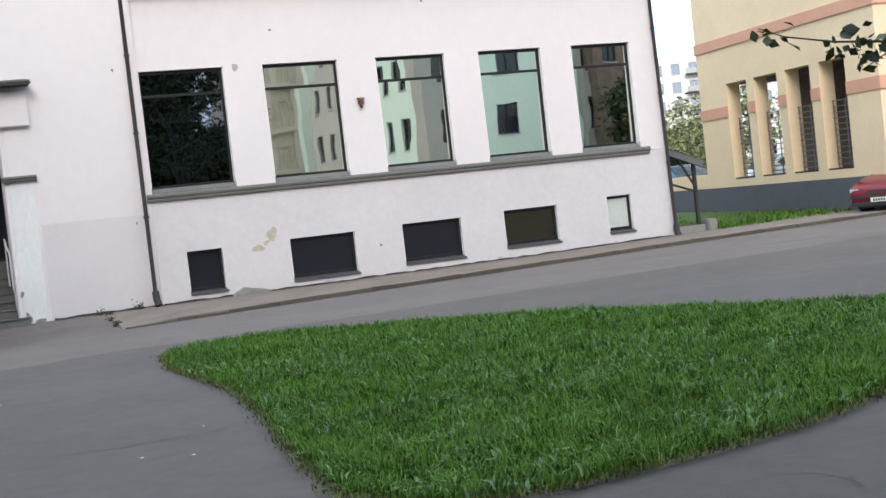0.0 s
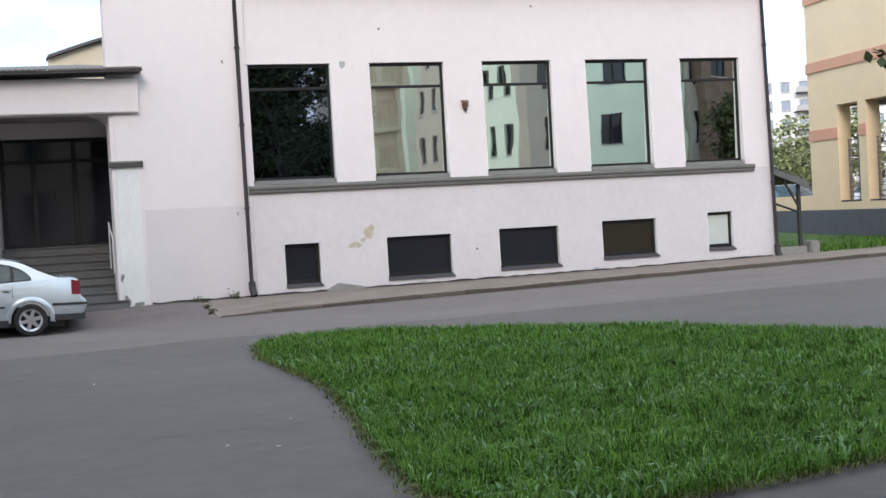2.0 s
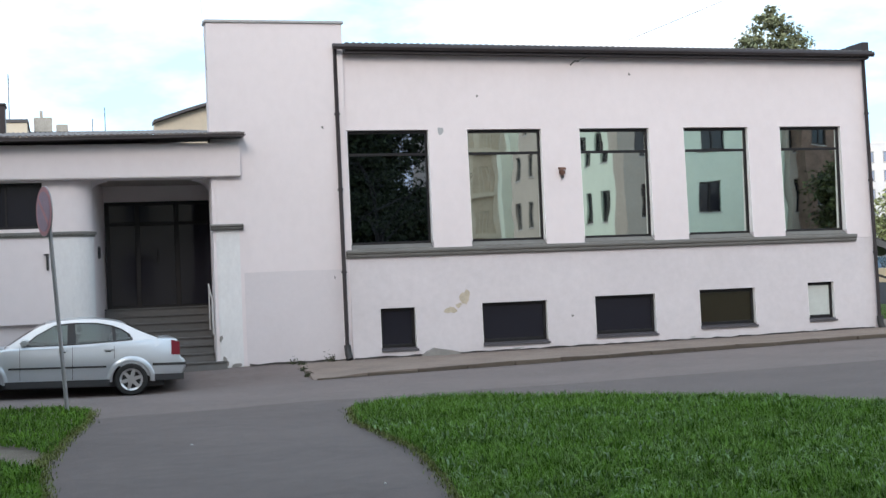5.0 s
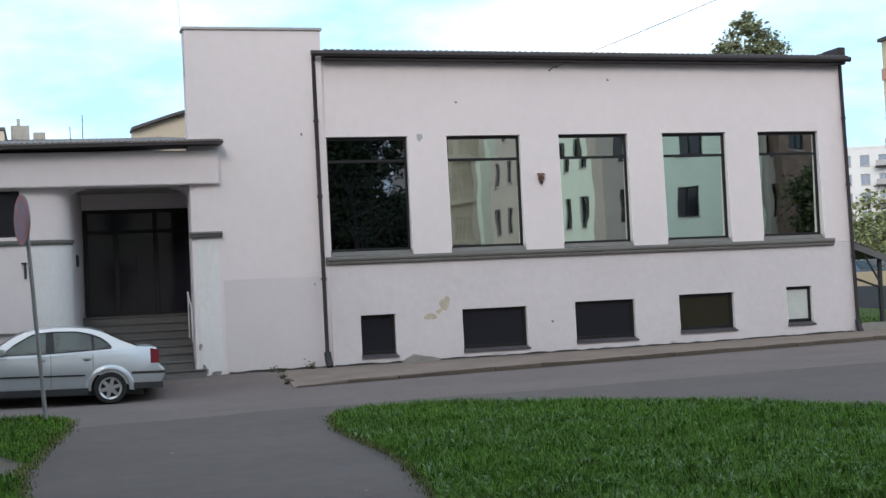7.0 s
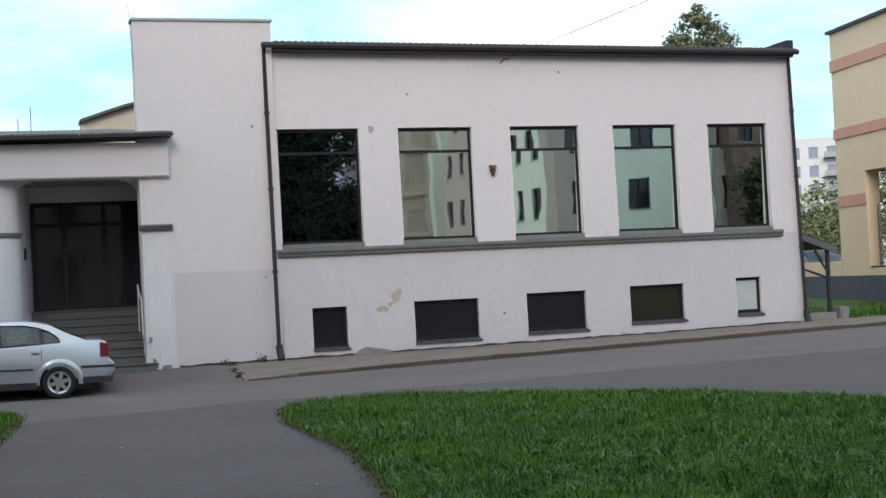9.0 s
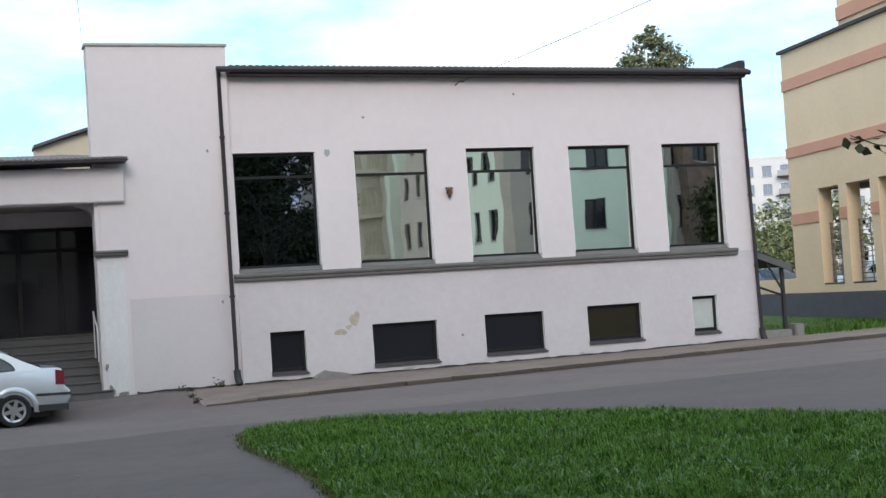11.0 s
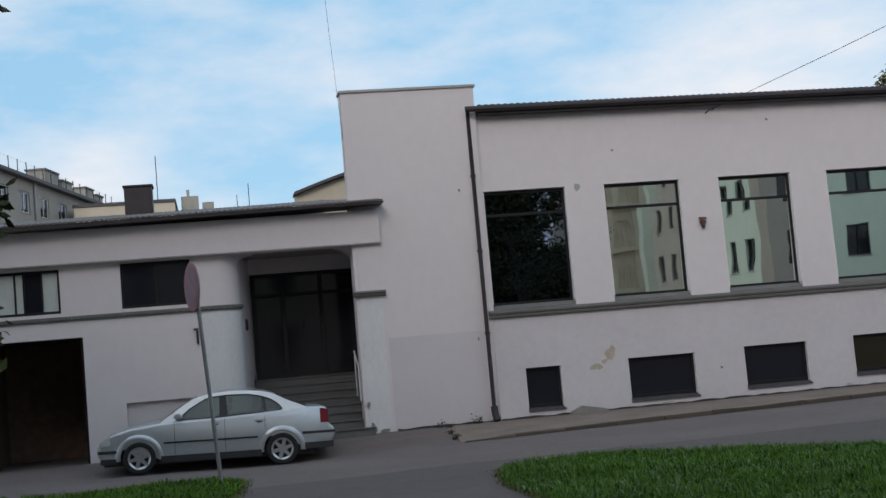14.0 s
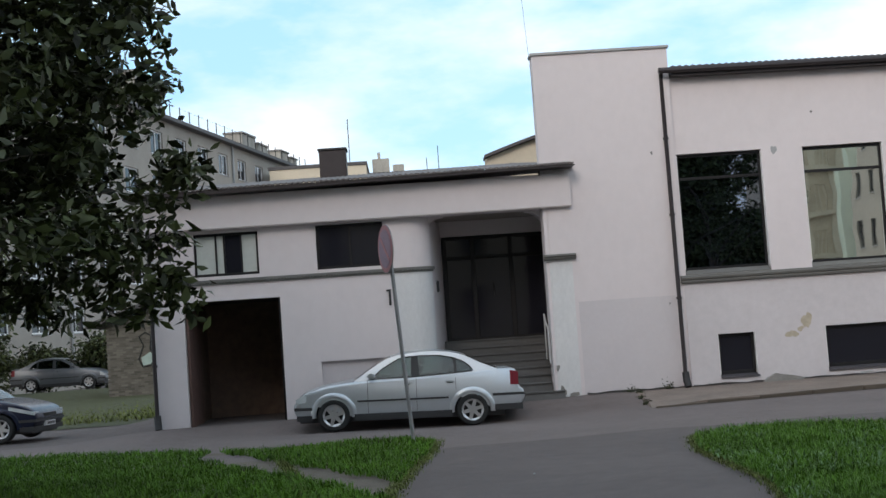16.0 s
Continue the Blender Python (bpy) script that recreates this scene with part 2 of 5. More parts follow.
# ---- building helpers ----
def mesh_of(bm, name, smooth=False):
    me = bpy.data.meshes.new(name)
    bmesh.ops.recalc_face_normals(bm, faces=bm.faces)
    bm.to_mesh(me)
    bm.free()
    if smooth:
        me.polygons.foreach_set("use_smooth", [True] * len(me.polygons))
        me.set_sharp_from_angle(angle=radians(38))
    return me


def part(name, bm, material, parent=None, label="", smooth=False):
    ob = new(name, mesh_of(bm, name, smooth))
    ob.data.materials.append(material)
    if parent:
        ob.parent = parent
    if label:
        ob["label"] = label
    return ob


def thing(name, label, category, group="", kind="", at=None):
    ob = new(name)
    ob.empty_display_size = 0.2
    if at is not None:
        ob.matrix_basis = at
    return tagged(ob, label, category, group, kind)


def box(x0, x1, y0, y1, z0, z1, bevel=0.0, bm=None, segments=2):
    own = bmesh.new()
    v = [own.verts.new((x, y, z)) for x in (x0, x1) for y in (y0, y1) for z in (z0, z1)]
    for f in ((0, 1, 3, 2), (4, 6, 7, 5), (0, 4, 5, 1), (2, 3, 7, 6), (0, 2, 6, 4), (1, 5, 7, 3)):
        own.faces.new([v[i] for i in f])
    bmesh.ops.recalc_face_normals(own, faces=own.faces)
    if bevel:
        bmesh.ops.bevel(own, geom=list(own.edges), offset=bevel, segments=segments, affect="EDGES")
    return own if bm is None else join(bm, own)


def join(bm, other, m=None):
    tmp = bpy.data.meshes.new("tmp")
    if m is not None:
        other.transform(m)
    other.to_mesh(tmp)
    other.free()
    bm.from_mesh(tmp)
    bpy.data.meshes.remove(tmp)
    return bm


def tube(points, radius, sides=8, taper=None):
    """A round bar along points; taper: the radius at its end."""
    bm = bmesh.new()
    pts = [Vector(p) for p in points]
    rings = []
    for i, p in enumerate(pts):
        d = (pts[min(i + 1, len(pts) - 1)] - pts[max(i - 1, 0)]).normalized()
        a = d.orthogonal().normalized() if i == 0 else (rings_a - d * rings_a.dot(d)).normalized()
        rings_a = a
        b = d.cross(a)
        r = radius if taper is None else radius + (taper - radius) * i / (len(pts) - 1)
        rings.append([bm.verts.new(p + r * (a * math.cos(2 * math.pi * k / sides) + b * math.sin(2 * math.pi * k / sides))) for k in range(sides)])
    for r0, r1 in zip(rings, rings[1:]):
        for k in range(sides):
            bm.faces.new((r0[k], r0[(k + 1) % sides], r1[(k + 1) % sides], r1[k]))
    bm.faces.new(rings[0][::-1])
    bm.faces.new(rings[-1])
    return bm


def prism(outline, y0, y1, axis="y"):
    """A flat outline of (u, v) given depth: axis y: (x, z) outline; axis x: (y, z); axis z: (x, y)."""
    bm = bmesh.new()
    def at(u, v, w):
        return {"y": (u, w, v), "x": (w, u, v), "z": (u, v, w)}[axis]
    a = [bm.verts.new(at(u, v, y0)) for u, v in outline]
    b = [bm.verts.new(at(u, v, y1)) for u, v in outline]
    bm.faces.new(a)
    bm.faces.new(b[::-1])
    for i in range(len(a)):
        j = (i + 1) % len(a)
        bm.faces.new((a[i], a[j], b[j], b[i]))
    return bm


def pierced(u0, u1, v0, v1, holes, w0, w1, axis="y", lean=0.0):
    """A wall with openings (ua, ub, va, vb) through it. axis y: along x, w is y; axis x: along y, w is x. lean: how far it leans back a metre."""
    us = sorted({u0, u1, *(h[i] for h in holes for i in (0, 1))})
    vs = sorted({v0, v1, *(h[i] for h in holes for i in (2, 3))})
    def solid(i, j):
        if not (0 <= i < len(us) - 1 and 0 <= j < len(vs) - 1):
            return False
        u, v = (us[i] + us[i + 1]) / 2, (vs[j] + vs[j + 1]) / 2
        return not any(a < u < b and c < v < d for a, b, c, d in holes)
    bm, cache = bmesh.new(), {}
    def vert(i, j, k):
        if (i, j, k) not in cache:
            w = (w0 + lean * vs[j]) if k == 0 else w1
            cache[i, j, k] = bm.verts.new((us[i], w, vs[j]) if axis == "y" else (w, us[i], vs[j]))
        return cache[i, j, k]
    for i in range(len(us) - 1):
        for j in range(len(vs) - 1):
            if not solid(i, j):
                continue
            for k in (0, 1):
                bm.faces.new([vert(*c, k) for c in ((i, j), (i + 1, j), (i + 1, j + 1), (i, j + 1))])
            for di, dj, a, b in ((-1, 0, (i, j), (i, j + 1)), (1, 0, (i + 1, j), (i + 1, j + 1)), (0, -1, (i, j), (i + 1, j)), (0, 1, (i, j + 1), (i + 1, j + 1))):
                if not solid(i + di, j + dj):
                    bm.faces.new((vert(*a, 0), vert(*b, 0), vert(*b, 1), vert(*a, 1)))
    return bm


def quads(name, verts, faces, material, parent=None, label=""):
    me = bpy.data.meshes.new(name)
    me.from_pydata(verts, [], faces)
    me.update()
    ob = new(name, me)
    me.materials.append(material)
    if parent:
        ob.parent = parent
    if label:
        ob["label"] = label
    return ob


# ---- ground ----
def ground_z(x, y):
    z = -0.2 + 0.012 * max(-25, min(x, 45)) + 0.008 * max(26.6 - max(y, -10), 0)
    if x < 6.6 and y > 26.6:
        z += 0.15 * max(0, min(1, (y - 26.6) / 2.2)) * max(0, min(1, (6.6 - x) / 1.2)) * max(0, min(1, (x + 7.5) / 2.0))
    return z - 0.105 * math.exp(-((x - 1.4) / 2.2) ** 2 - ((y - 26.1) / 1.2) ** 2)


def sheet(name, xs, ys, height, material, label, category):
    verts = [(x, y, height(x, y)) for y in ys for x in xs]
    nx = len(xs)
    faces = [(j * nx + i, j * nx + i + 1, (j + 1) * nx + i + 1, (j + 1) * nx + i) for j in range(len(ys) - 1) for i in range(nx - 1)]
    ob = quads(name, verts, faces, material)
    ob.data.polygons.foreach_set("use_smooth", [True] * len(ob.data.polygons))
    return tagged(ob, label, category, kind="structure")


near = [-30 + 0.5 * i for i in range(131)]
sheet("ground", [-1500, -400, -120, -60, *near, 60, 120, 400, 1500],
      [-600, -120, -40, *[-12 + 0.6 * i for i in range(72)], 33, 40, 60, 100, 250, 800, 3000], ground_z, M_ASPHALT,
      "worn grey asphalt street and path with fine cracks", "asphalt")


def base_z(x):
    return 0.03 + 0.0047 * (x - 5.9)


# the street proper, laid a little over the path's asphalt
road_x = [-30 + 0.75 * i for i in range(121)]
road_y = [(20.1, 0.0), (20.7, 0.3), (22.5, 0.5), (23.5, 0.6), (24.5, 0.8), (25.1, 0.9), (25.7, 0.9), (26.32, 1.0), (26.9, 1.0), (27.4, 1.0), (28.1, 1.0), (28.86, 1.0)]
verts = [(x, y + (0.35 * math.sin(0.4 * x) + 0.12 * math.sin(2.3 * x) if k == 0 else 0), ground_z(x, y) + (-0.001 if k == 0 else 0.004 if k < 4 else 0.016)) for k, (y, _) in enumerate(road_y) for x in road_x]
faces = [(j * 121 + i, j * 121 + i + 1, (j + 1) * 121 + i + 1, (j + 1) * 121 + i) for j in range(len(road_y) - 1) for i in range(120)]
tagged(quads("road", verts, faces, M_ROAD), "pale worn asphalt of the street", "road", kind="structure")

# darker, older asphalt before the lawn
patch_bm = bmesh.new()
patch_edge = [(2.2, 6.2), (2.5, 6.6), (3.35, 6.35), (4.4, 6.5), (5.2, 6.7), (6.03, 7.05), (8.0, 8.0), (11.0, 9.3), (14.0, 8.6), (12.5, 4.2), (7.0, 2.6), (3.6, 3.2), (2.5, 4.6)]
patch_run = [(x0 + (x1 - x0) * k / 8 + 0.05 * math.sin(7 * k + x0), y0 + (y1 - y0) * k / 8 + 0.05 * math.cos(5 * k + y0)) for (x0, y0), (x1, y1) in zip(patch_edge, patch_edge[1:] + patch_edge[:1]) for k in range(8)]
bmesh.ops.triangulate(patch_bm, faces=[patch_bm.faces.new([patch_bm.verts.new((x, y, ground_z(x, y) + 0.003)) for x, y in patch_run])])
tagged(part("asphalt_patch", patch_bm, M_DAMP), "older dark asphalt before the lawn", "asphalt", kind="structure")

# raised pavement along the wall, with its kerb
NP = 136


def kerb_y(x):
    return 26.2 - 0.75 * max(0, min(1.1, (18 - x) / 12))


ROWS = (0.0, 0.35, 0.7, 1.0, 1.0)


def pave_z(x, f):
    lo, hi = ground_z(x, kerb_y(x)) + 0.085, max(base_z(x), ground_z(x, 26.2) + 0.09)
    return lo + (hi - lo) * f - 0.07 * max(0, min(1, (5.6 - x) / 1.2)) * (1 - f)


def pave_at(i, k):
    """Plan place of the pavement's grid: column i, row k from the kerb to the wall."""
    f = ROWS[k]
    x = 4.45 + 0.30 * f + 0.04 * math.sin(23 * f)
    x += (60 - x) * i / (NP - 1)
    y = kerb_y(x) + 0.12
    return x, (y + (28.95 - y) * f if k < 4 else 29.6)


grid = [[pave_at(i, k) for i in range(NP)] for k in range(5)]
verts = [(x, y, pave_z(x, f)) for row, f in zip(grid, ROWS) for x, y in row]
faces = [(j * NP + i, j * NP + i + 1, (j + 1) * NP + i + 1, (j + 1) * NP + i) for j in range(4) for i in range(NP - 1)]
verts += [(row[0][0] - 0.05, row[0][1], ground_z(*row[0]) - 0.05) for row in grid]
faces += [(j * NP, (j + 1) * NP, 5 * NP + j + 1, 5 * NP + j) for j in range(4)]
at_ = len(verts)
verts += [(x, y, ground_z(x, y) - 0.06) for x, y in grid[0]]
faces += [(i + 1, i, at_ + i, at_ + i + 1) for i in range(NP - 1)]
pavement = tagged(quads("pavement", verts, faces, M_PAVE), "narrow worn asphalt pavement along the white wall", "pavement", kind="structure")

# ---- main hall ----
LEAN = 0.03
FRONT0 = 28.866
def front(z):
    return FRONT0 + LEAN * z
UPPER = [(5.99, 7.84), (8.72, 10.48), (11.39, 13.12), (13.98, 15.65), (16.48, 18.13)]
LOWER = [(6.56, 7.36, 0.19, 1.10), (8.87, 10.41, 0.20, 1.125), (11.55, 13.05, 0.25, 1.165), (14.15, 15.59, 0.33, 1.205), (16.97, 17.68, 0.37, 1.265)]
HALL = thing("hall", "long white plastered hall with five tall dark windows", "building", kind="structure")
holes = [(a, b, 2.40, 5.0) for a, b in UPPER] + LOWER
part("wall_front", pierced(5.93, 18.82, 2.302, 6.72, holes[:5], FRONT0, 29.42, lean=LEAN), M_PLASTER, HALL)
part("wall_base", pierced(5.93, 18.82, -0.6, 2.298, LOWER, FRONT0, 29.42, lean=LEAN), M_BASE, HALL, "plaster below the moulding, coloured darker for its dimmer light")
part("wall_east", box(18.42, 18.82, 29.424, 41, -0.6, 6.72), M_PLASTER, HALL)
part("wall_back", box(5.93, 18.82, 41, 41.3, -0.6, 6.72), M_PLASTER, HALL)
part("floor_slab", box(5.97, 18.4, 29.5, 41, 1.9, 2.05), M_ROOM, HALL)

# roof sheet with its waves, fascia and gutter
bm = bmesh.new()
cols = 360
ring = []
for k in range(cols + 1):
    x = 5.98 + (18.9 - 5.98) * k / cols
    zz = 6.87 - 0.08 * (x - 6) / 12.6 + 0.014 * math.sin(k * math.pi * 2 / 4)
    ring.append((bm.verts.new((x, 28.72, zz)), bm.verts.new((x, 41.2, zz + 1.0)), bm.verts.new((x, 28.72, zz - 0.03))))
for a, b in zip(ring, ring[1:]):
    bm.faces.new((a[0], b[0], b[1], a[1]))
    bm.faces.new((a[2], b[2], b[0], a[0]))
part("roof", bm, M_ROOF, HALL, "dark corrugated roof sheet")
part("gutter_board", prism([(5.98, 6.67), (18.84, 6.585), (18.84, 6.76), (5.98, 6.84)], 28.80, 29.02), M_GUTTER, HALL)
part("gutter", tube([(5.70, 28.74, 6.79), (9, 28.74, 6.768), (14, 28.74, 6.735), (18.95, 28.74, 6.70)], 0.065, 10), M_GUTTER, HALL, "dark metal gutter")
part("parapet_end", box(18.68, 18.86, 28.78, 29.5, 6.6, 7.0, 0.01), M_GUTTER, HALL)
part("parapet_side", prism([(29.5, 6.6), (40, 6.9), (40, 7.3), (29.5, 6.98)], 18.66, 18.84, "x"), M_GUTTER, HALL)

# sill moulding: two fillets and the sloping ledges
part("moulding", prism([(28.95, 2.21), (28.865, 2.225), (28.85, 2.26), (28.862, 2.285), (28.83, 2.30), (28.815, 2.34), (28.83, 2.385), (28.97, 2.392)], 5.87, 18.33, "x"), M_BAND, HALL, "grey painted sill moulding")


def upper_window(n, x0, x1):
    win = thing("window_%d" % n, "tall dark framed window with a transom, mirroring the houses across", "window", kind="structure")
    yg = 29.145
    part("window_sill", prism([(28.93, 2.394), (29.19, 2.394), (29.19, 2.50), (29.12, 2.50), (28.93, 2.41)], x0 + 0.003, x1 - 0.003, "x"), M_BAND, win, "sloping grey sill")
    fr = bmesh.new()
    z0, z1 = 2.50, 4.99
    for a, b, c, d in ((x0 + .004, x0 + 0.06, z0, z1), (x1 - 0.06, x1 - .004, z0, z1), (x0 + 0.06, x1 - 0.06, z0, z0 + 0.05), (x0 + 0.06, x1 - 0.06, z1 - 0.06, z1)):
        box(a, b, yg - 0.03, yg + 0.04, c, d, 0.006, fr, 1)
    part("window_frame", fr, M_FRAME, win)
    for u in (x0 + 0.002, x1 - 0.012):
        part("reveal", prism([(front(2.51) - 0.003, 2.51), (yg - 0.032, 2.51), (yg - 0.032, 4.985), (front(4.985) - 0.003, 4.985)], u, u + 0.010, "x"), M_REVEAL, win, "white reveal, brightened for the light it catches")
    glass = M_GLASS_DIM if n == 1 else M_GLASS
    part("transom", box(x0 + 0.06, x1 - 0.06, yg - 0.025, yg + 0.04, 4.44, 4.50, 0.006), M_FRAME, win)
    part("pane", box(x0 + 0.055, x1 - 0.055, yg + 0.006, yg + 0.014, 4.49, z1 - 0.05), glass, win)
    # every large pane hangs a little differently
    tilt = [0.0, 0.004, -0.003, 0.003, -0.002][n - 1]
    bm = bmesh.new()
    w, e, lo, hi = x0 + 0.055, x1 - 0.055, z0 + 0.04, 4.45
    box(w, e, yg + 0.006, yg + 0.014, lo, hi, 0, bm)
    for v in bm.verts:
        v.co.y += tilt * (v.co.x - w)
    part("pane", bm, glass, win)


for n, (a, b) in enumerate(UPPER):
    upper_window(n + 1, a, b)


def lower_window(n, x0, x1, z0, z1, glazing):
    win = thing("window_%d" % n, "low dark basement window with a slate-grey sill", "window", kind="structure")
    yg = 29.03
    fr = bmesh.new()
    t = 0.07
    for a, b, c, d in ((x0 + .004, x0 + t, z0 + 0.05, z1 - .004), (x1 - t, x1 - .004, z0 + 0.05, z1 - .004), (x0 + t, x1 - t, z0 + 0.05, z0 + 0.05 + t), (x0 + t, x1 - t, z1 - t, z1 - .004)):
        box(a, b, yg - 0.03, yg + 0.03, c, d, 0.006, fr, 1)
    part("window_frame", fr, M_FRAME, win)
    part("pane", box(x0 + t - 0.01, x1 - t + 0.01, yg, yg + 0.008, z0 + 0.05, z1 - t + 0.01), glazing, win)
    for u in (x0 + 0.001, x1 - 0.009):
        part("reveal", prism([(front(z0) - 0.003, z0 + 0.052), (yg - 0.032, z0 + 0.052), (yg - 0.032, z1 - 0.003), (front(z1) - 0.003, z1 - 0.003)], u, u + 0.008, "x"), M_REVEAL, win, "white reveal, brightened for the light it catches")
    part("window_sill", prism([(28.835, z0 - 0.035), (29.02, z0 + 0.004), (29.02, z0 + 0.05), (28.835, z0 + 0.0)], x0 + 0.002, x1 + 0.03, "x"), M_SILL, win, "dark sheet metal sill")


# olive tint stands in for the lit room behind this opaque pane
M_OLIVE = glass_mat("olive_lit_glass", (0.022, 0.019, 0.009), 0.06, 0.05, 0.4, coat=0.3)
for n, (w, g) in enumerate(zip(LOWER, (M_GLASS_LOW, M_GLASS_LOW, M_GLASS_LOW, M_OLIVE, M_BLIND))):
    lower_window(n + 6, *w, g)


def downpipe(x, y, top, bottom, lean=0.0):
    p = thing("downpipe", "dark metal downpipe with brackets and a boot", "downpipe", kind="structure")
    hi = (x, y + lean * top, top)
    lo = (x, y + lean * bottom, bottom)
    part("pipe", tube([(x, y - 0.06 + lean * top, top + 0.12), hi, ((hi[0] + lo[0]) / 2, (hi[1] + lo[1]) / 2, (top + bottom) / 2), lo], 0.043, 12), M_GUTTER, p, smooth=True)
    part("boot", tube([(x, lo[1], bottom + 0.28), (x + 0.01, lo[1] - 0.01, bottom + 0.1), (x + 0.03, lo[1] - 0.07, bottom - 0.03)], 0.075, 12), M_TRIM, p, smooth=True)
    for f in (0.28, 0.55, 0.8):
        z = bottom + (top - bottom) * f
        part("bracket", tube([(x, y + lean * z, z - 0.025), (x, y + lean * z, z + 0.025)], 0.062, 12), M_GUTTER, p)
    return p


downpipe(5.78, 28.74, 6.66, 0.08, LEAN)
downpipe(18.80, 28.76, 6.58, 0.12, LEAN)

# ---- tower ----
TOWER = thing("tower", "plain white plastered tower block with a metal capping", "building", kind="structure")
part("wall", box(3.03, 5.95, 28.93, 29.35, -0.6, 7.31), M_PLASTER, TOWER)
part("repainted_field", prism([(3.66, -0.3), (5.74, -0.3), (5.74, 1.985), (4.6, 1.99), (3.66, 1.985)], 28.926, 28.935), M_PLASTER_LOW, TOWER, "fresher grey-white paint field")
part("capping", box(2.99, 5.99, 28.89, 29.40, 7.31, 7.37, 0.01), M_CAP, TOWER, "light sheet metal capping")

# ---- wing with garage and entrance ----
WING = thing("wing", "low white plastered wing with an entrance and a passage", "building", kind="structure")
WY = 29.0
wing_holes = [(-4.43, -3.06, 3.04, 3.955), (-1.83, -0.40, 3.04, 3.985), (-4.70, -2.66, -0.6, 2.52), (-1.87, -0.37, -0.05, 1.09)]
part("wall_front", pierced(-5.42, -0.35, -0.6, 4.02, wing_holes, WY, WY + 0.35), M_PLASTER, WING)
part("wall_west", box(-5.42, -5.1, WY + 0.354, 36, -0.6, 4.7), M_PLASTER, WING)
part("wall_back", box(-5.42, 3.0, 36, 36.3, -0.6, 5.7), M_PLASTER, WING)
# rounded pier that turns into the splayed side of the entrance
TURN = [radians(82) * i / 10 for i in range(11)]
arc = [(0.11 + 0.5 * math.sin(a), WY + 0.5 - 0.5 * math.cos(a)) for a in TURN]
pier = [(-0.35, WY), *arc, (0.89, 31.5), (0.45, 31.5), (0.25, WY + 0.6), (-0.35, WY + 0.35)]
part("pier", prism(pier, -0.6, 4.02, "z"), M_PLASTER, WING)
out = [(u + 0.004 * math.sin(a), v - 0.004 * math.cos(a)) for a, (u, v) in zip(TURN, arc)]
part("whitewashed_field", prism([(-0.22, WY - 0.004), *out, *arc[::-1], (-0.22, WY)], -0.3, 2.86, "z"), M_LIME, WING, "patchy whitewash on the pier")
part("wall_entrance_east", box(3.30, 3.6, 29.0, 31.5, -0.6, 4.0), M_PLASTER, WING)
nose_ = [(3.17 - 0.15 * math.sin(a), 29.062 - 0.15 * math.cos(a)) for a in [math.pi / 2 * i / 8 for i in range(9)]]
part("pilaster", prism([(3.62, 28.912), *nose_, (3.02, 29.4), (3.29, 29.4), (3.29, 28.929), (3.62, 28.929)], -0.4, 4.02, "z"), M_PLASTER, WING)
lime = [(3.17 - 0.154 * math.sin(a), 29.062 - 0.154 * math.cos(a)) for a in [math.pi / 2 * i / 8 for i in range(9)]]
part("whitewashed_field", prism([(3.58, 28.908), *lime, *nose_[::-1], (3.58, 28.912)], -0.3, 2.9, "z"), M_LIME, WING, "patchy whitewash on the pilaster")
# coved corners where piers meet the beam
for cx_, sgn in ((0.50, 1), (3.10, -1)):
    cove = [(cx_, 3.60), *[(cx_ + sgn * 0.42 * (1 - math.cos(a)), 3.60 + 0.42 * math.sin(a)) for a in [math.pi / 2 * i / 8 for i in range(1, 9)]], (cx_, 4.02)]
    part("cove", prism(cove if sgn > 0 else cove[::-1], 29.35, 29.75), M_PLASTER, WING)
part("moulding", prism([(28.93, 2.90), (28.83, 2.91), (28.80, 2.945), (28.825, 2.955), (28.79, 2.985), (28.80, 3.02), (28.93, 3.03)], 2.98, 3.66, "x"), M_BAND, WING)
ledge = [(-5.45, WY), (-0.35, WY), *arc]
for z0, z1, proud in ((2.86, 2.90, 0.03), (2.904, 2.965, 0.06)):
    ofs = []
    for i, (u, v) in enumerate(ledge):
        a = 0 if i < 2 else TURN[i - 2]
        ofs.append((u + proud * math.sin(a), v - proud * math.cos(a)))
    part("moulding", prism(ofs + [(u - 0.01 * (u > 0.4), v + 0.01) for u, v in ledge[::-1]], z0, z1, "z"), M_BAND, WING)
# beam over windows and entrance, carried on to the tower
part("beam", box(-5.46, 3.64, 28.78, 29.40, 4.024, 4.735, 0.02, segments=3), M_PLASTER, WING, "broad plain plastered beam under the eaves")
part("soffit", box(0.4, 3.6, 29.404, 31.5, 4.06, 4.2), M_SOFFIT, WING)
eave = prism([(-5.75, 4.71), (3.68, 4.84), (3.73, 4.865), (3.66, 4.895), (-5.75, 4.80)], 28.42, 29.4)
part("eave_board", eave, M_GUTTER, WING)
bm = bmesh.new()
ring = []
for k in range(321):
    x = -5.8 + (3.70 + 5.8) * k / 320
    zz = 4.835 + 0.0088 * (x + 5.8) + 0.012 * math.sin(k * math.pi / 2)
    ring.append((bm.verts.new((x, 28.40, zz)), bm.verts.new((x if x < 3.0 else 3.0, 36.2, zz + 0.98)), bm.verts.new((x, 28.40, zz - 0.03))))
for a, b in zip(ring, ring[1:]):
    bm.faces.new((a[0], b[0], b[1], a[1]))
    bm.faces.new((a[2], b[2], b[0], a[0]))
part("roof", bm, M_SHEET, WING, "weathered grey corrugated roof sheet")


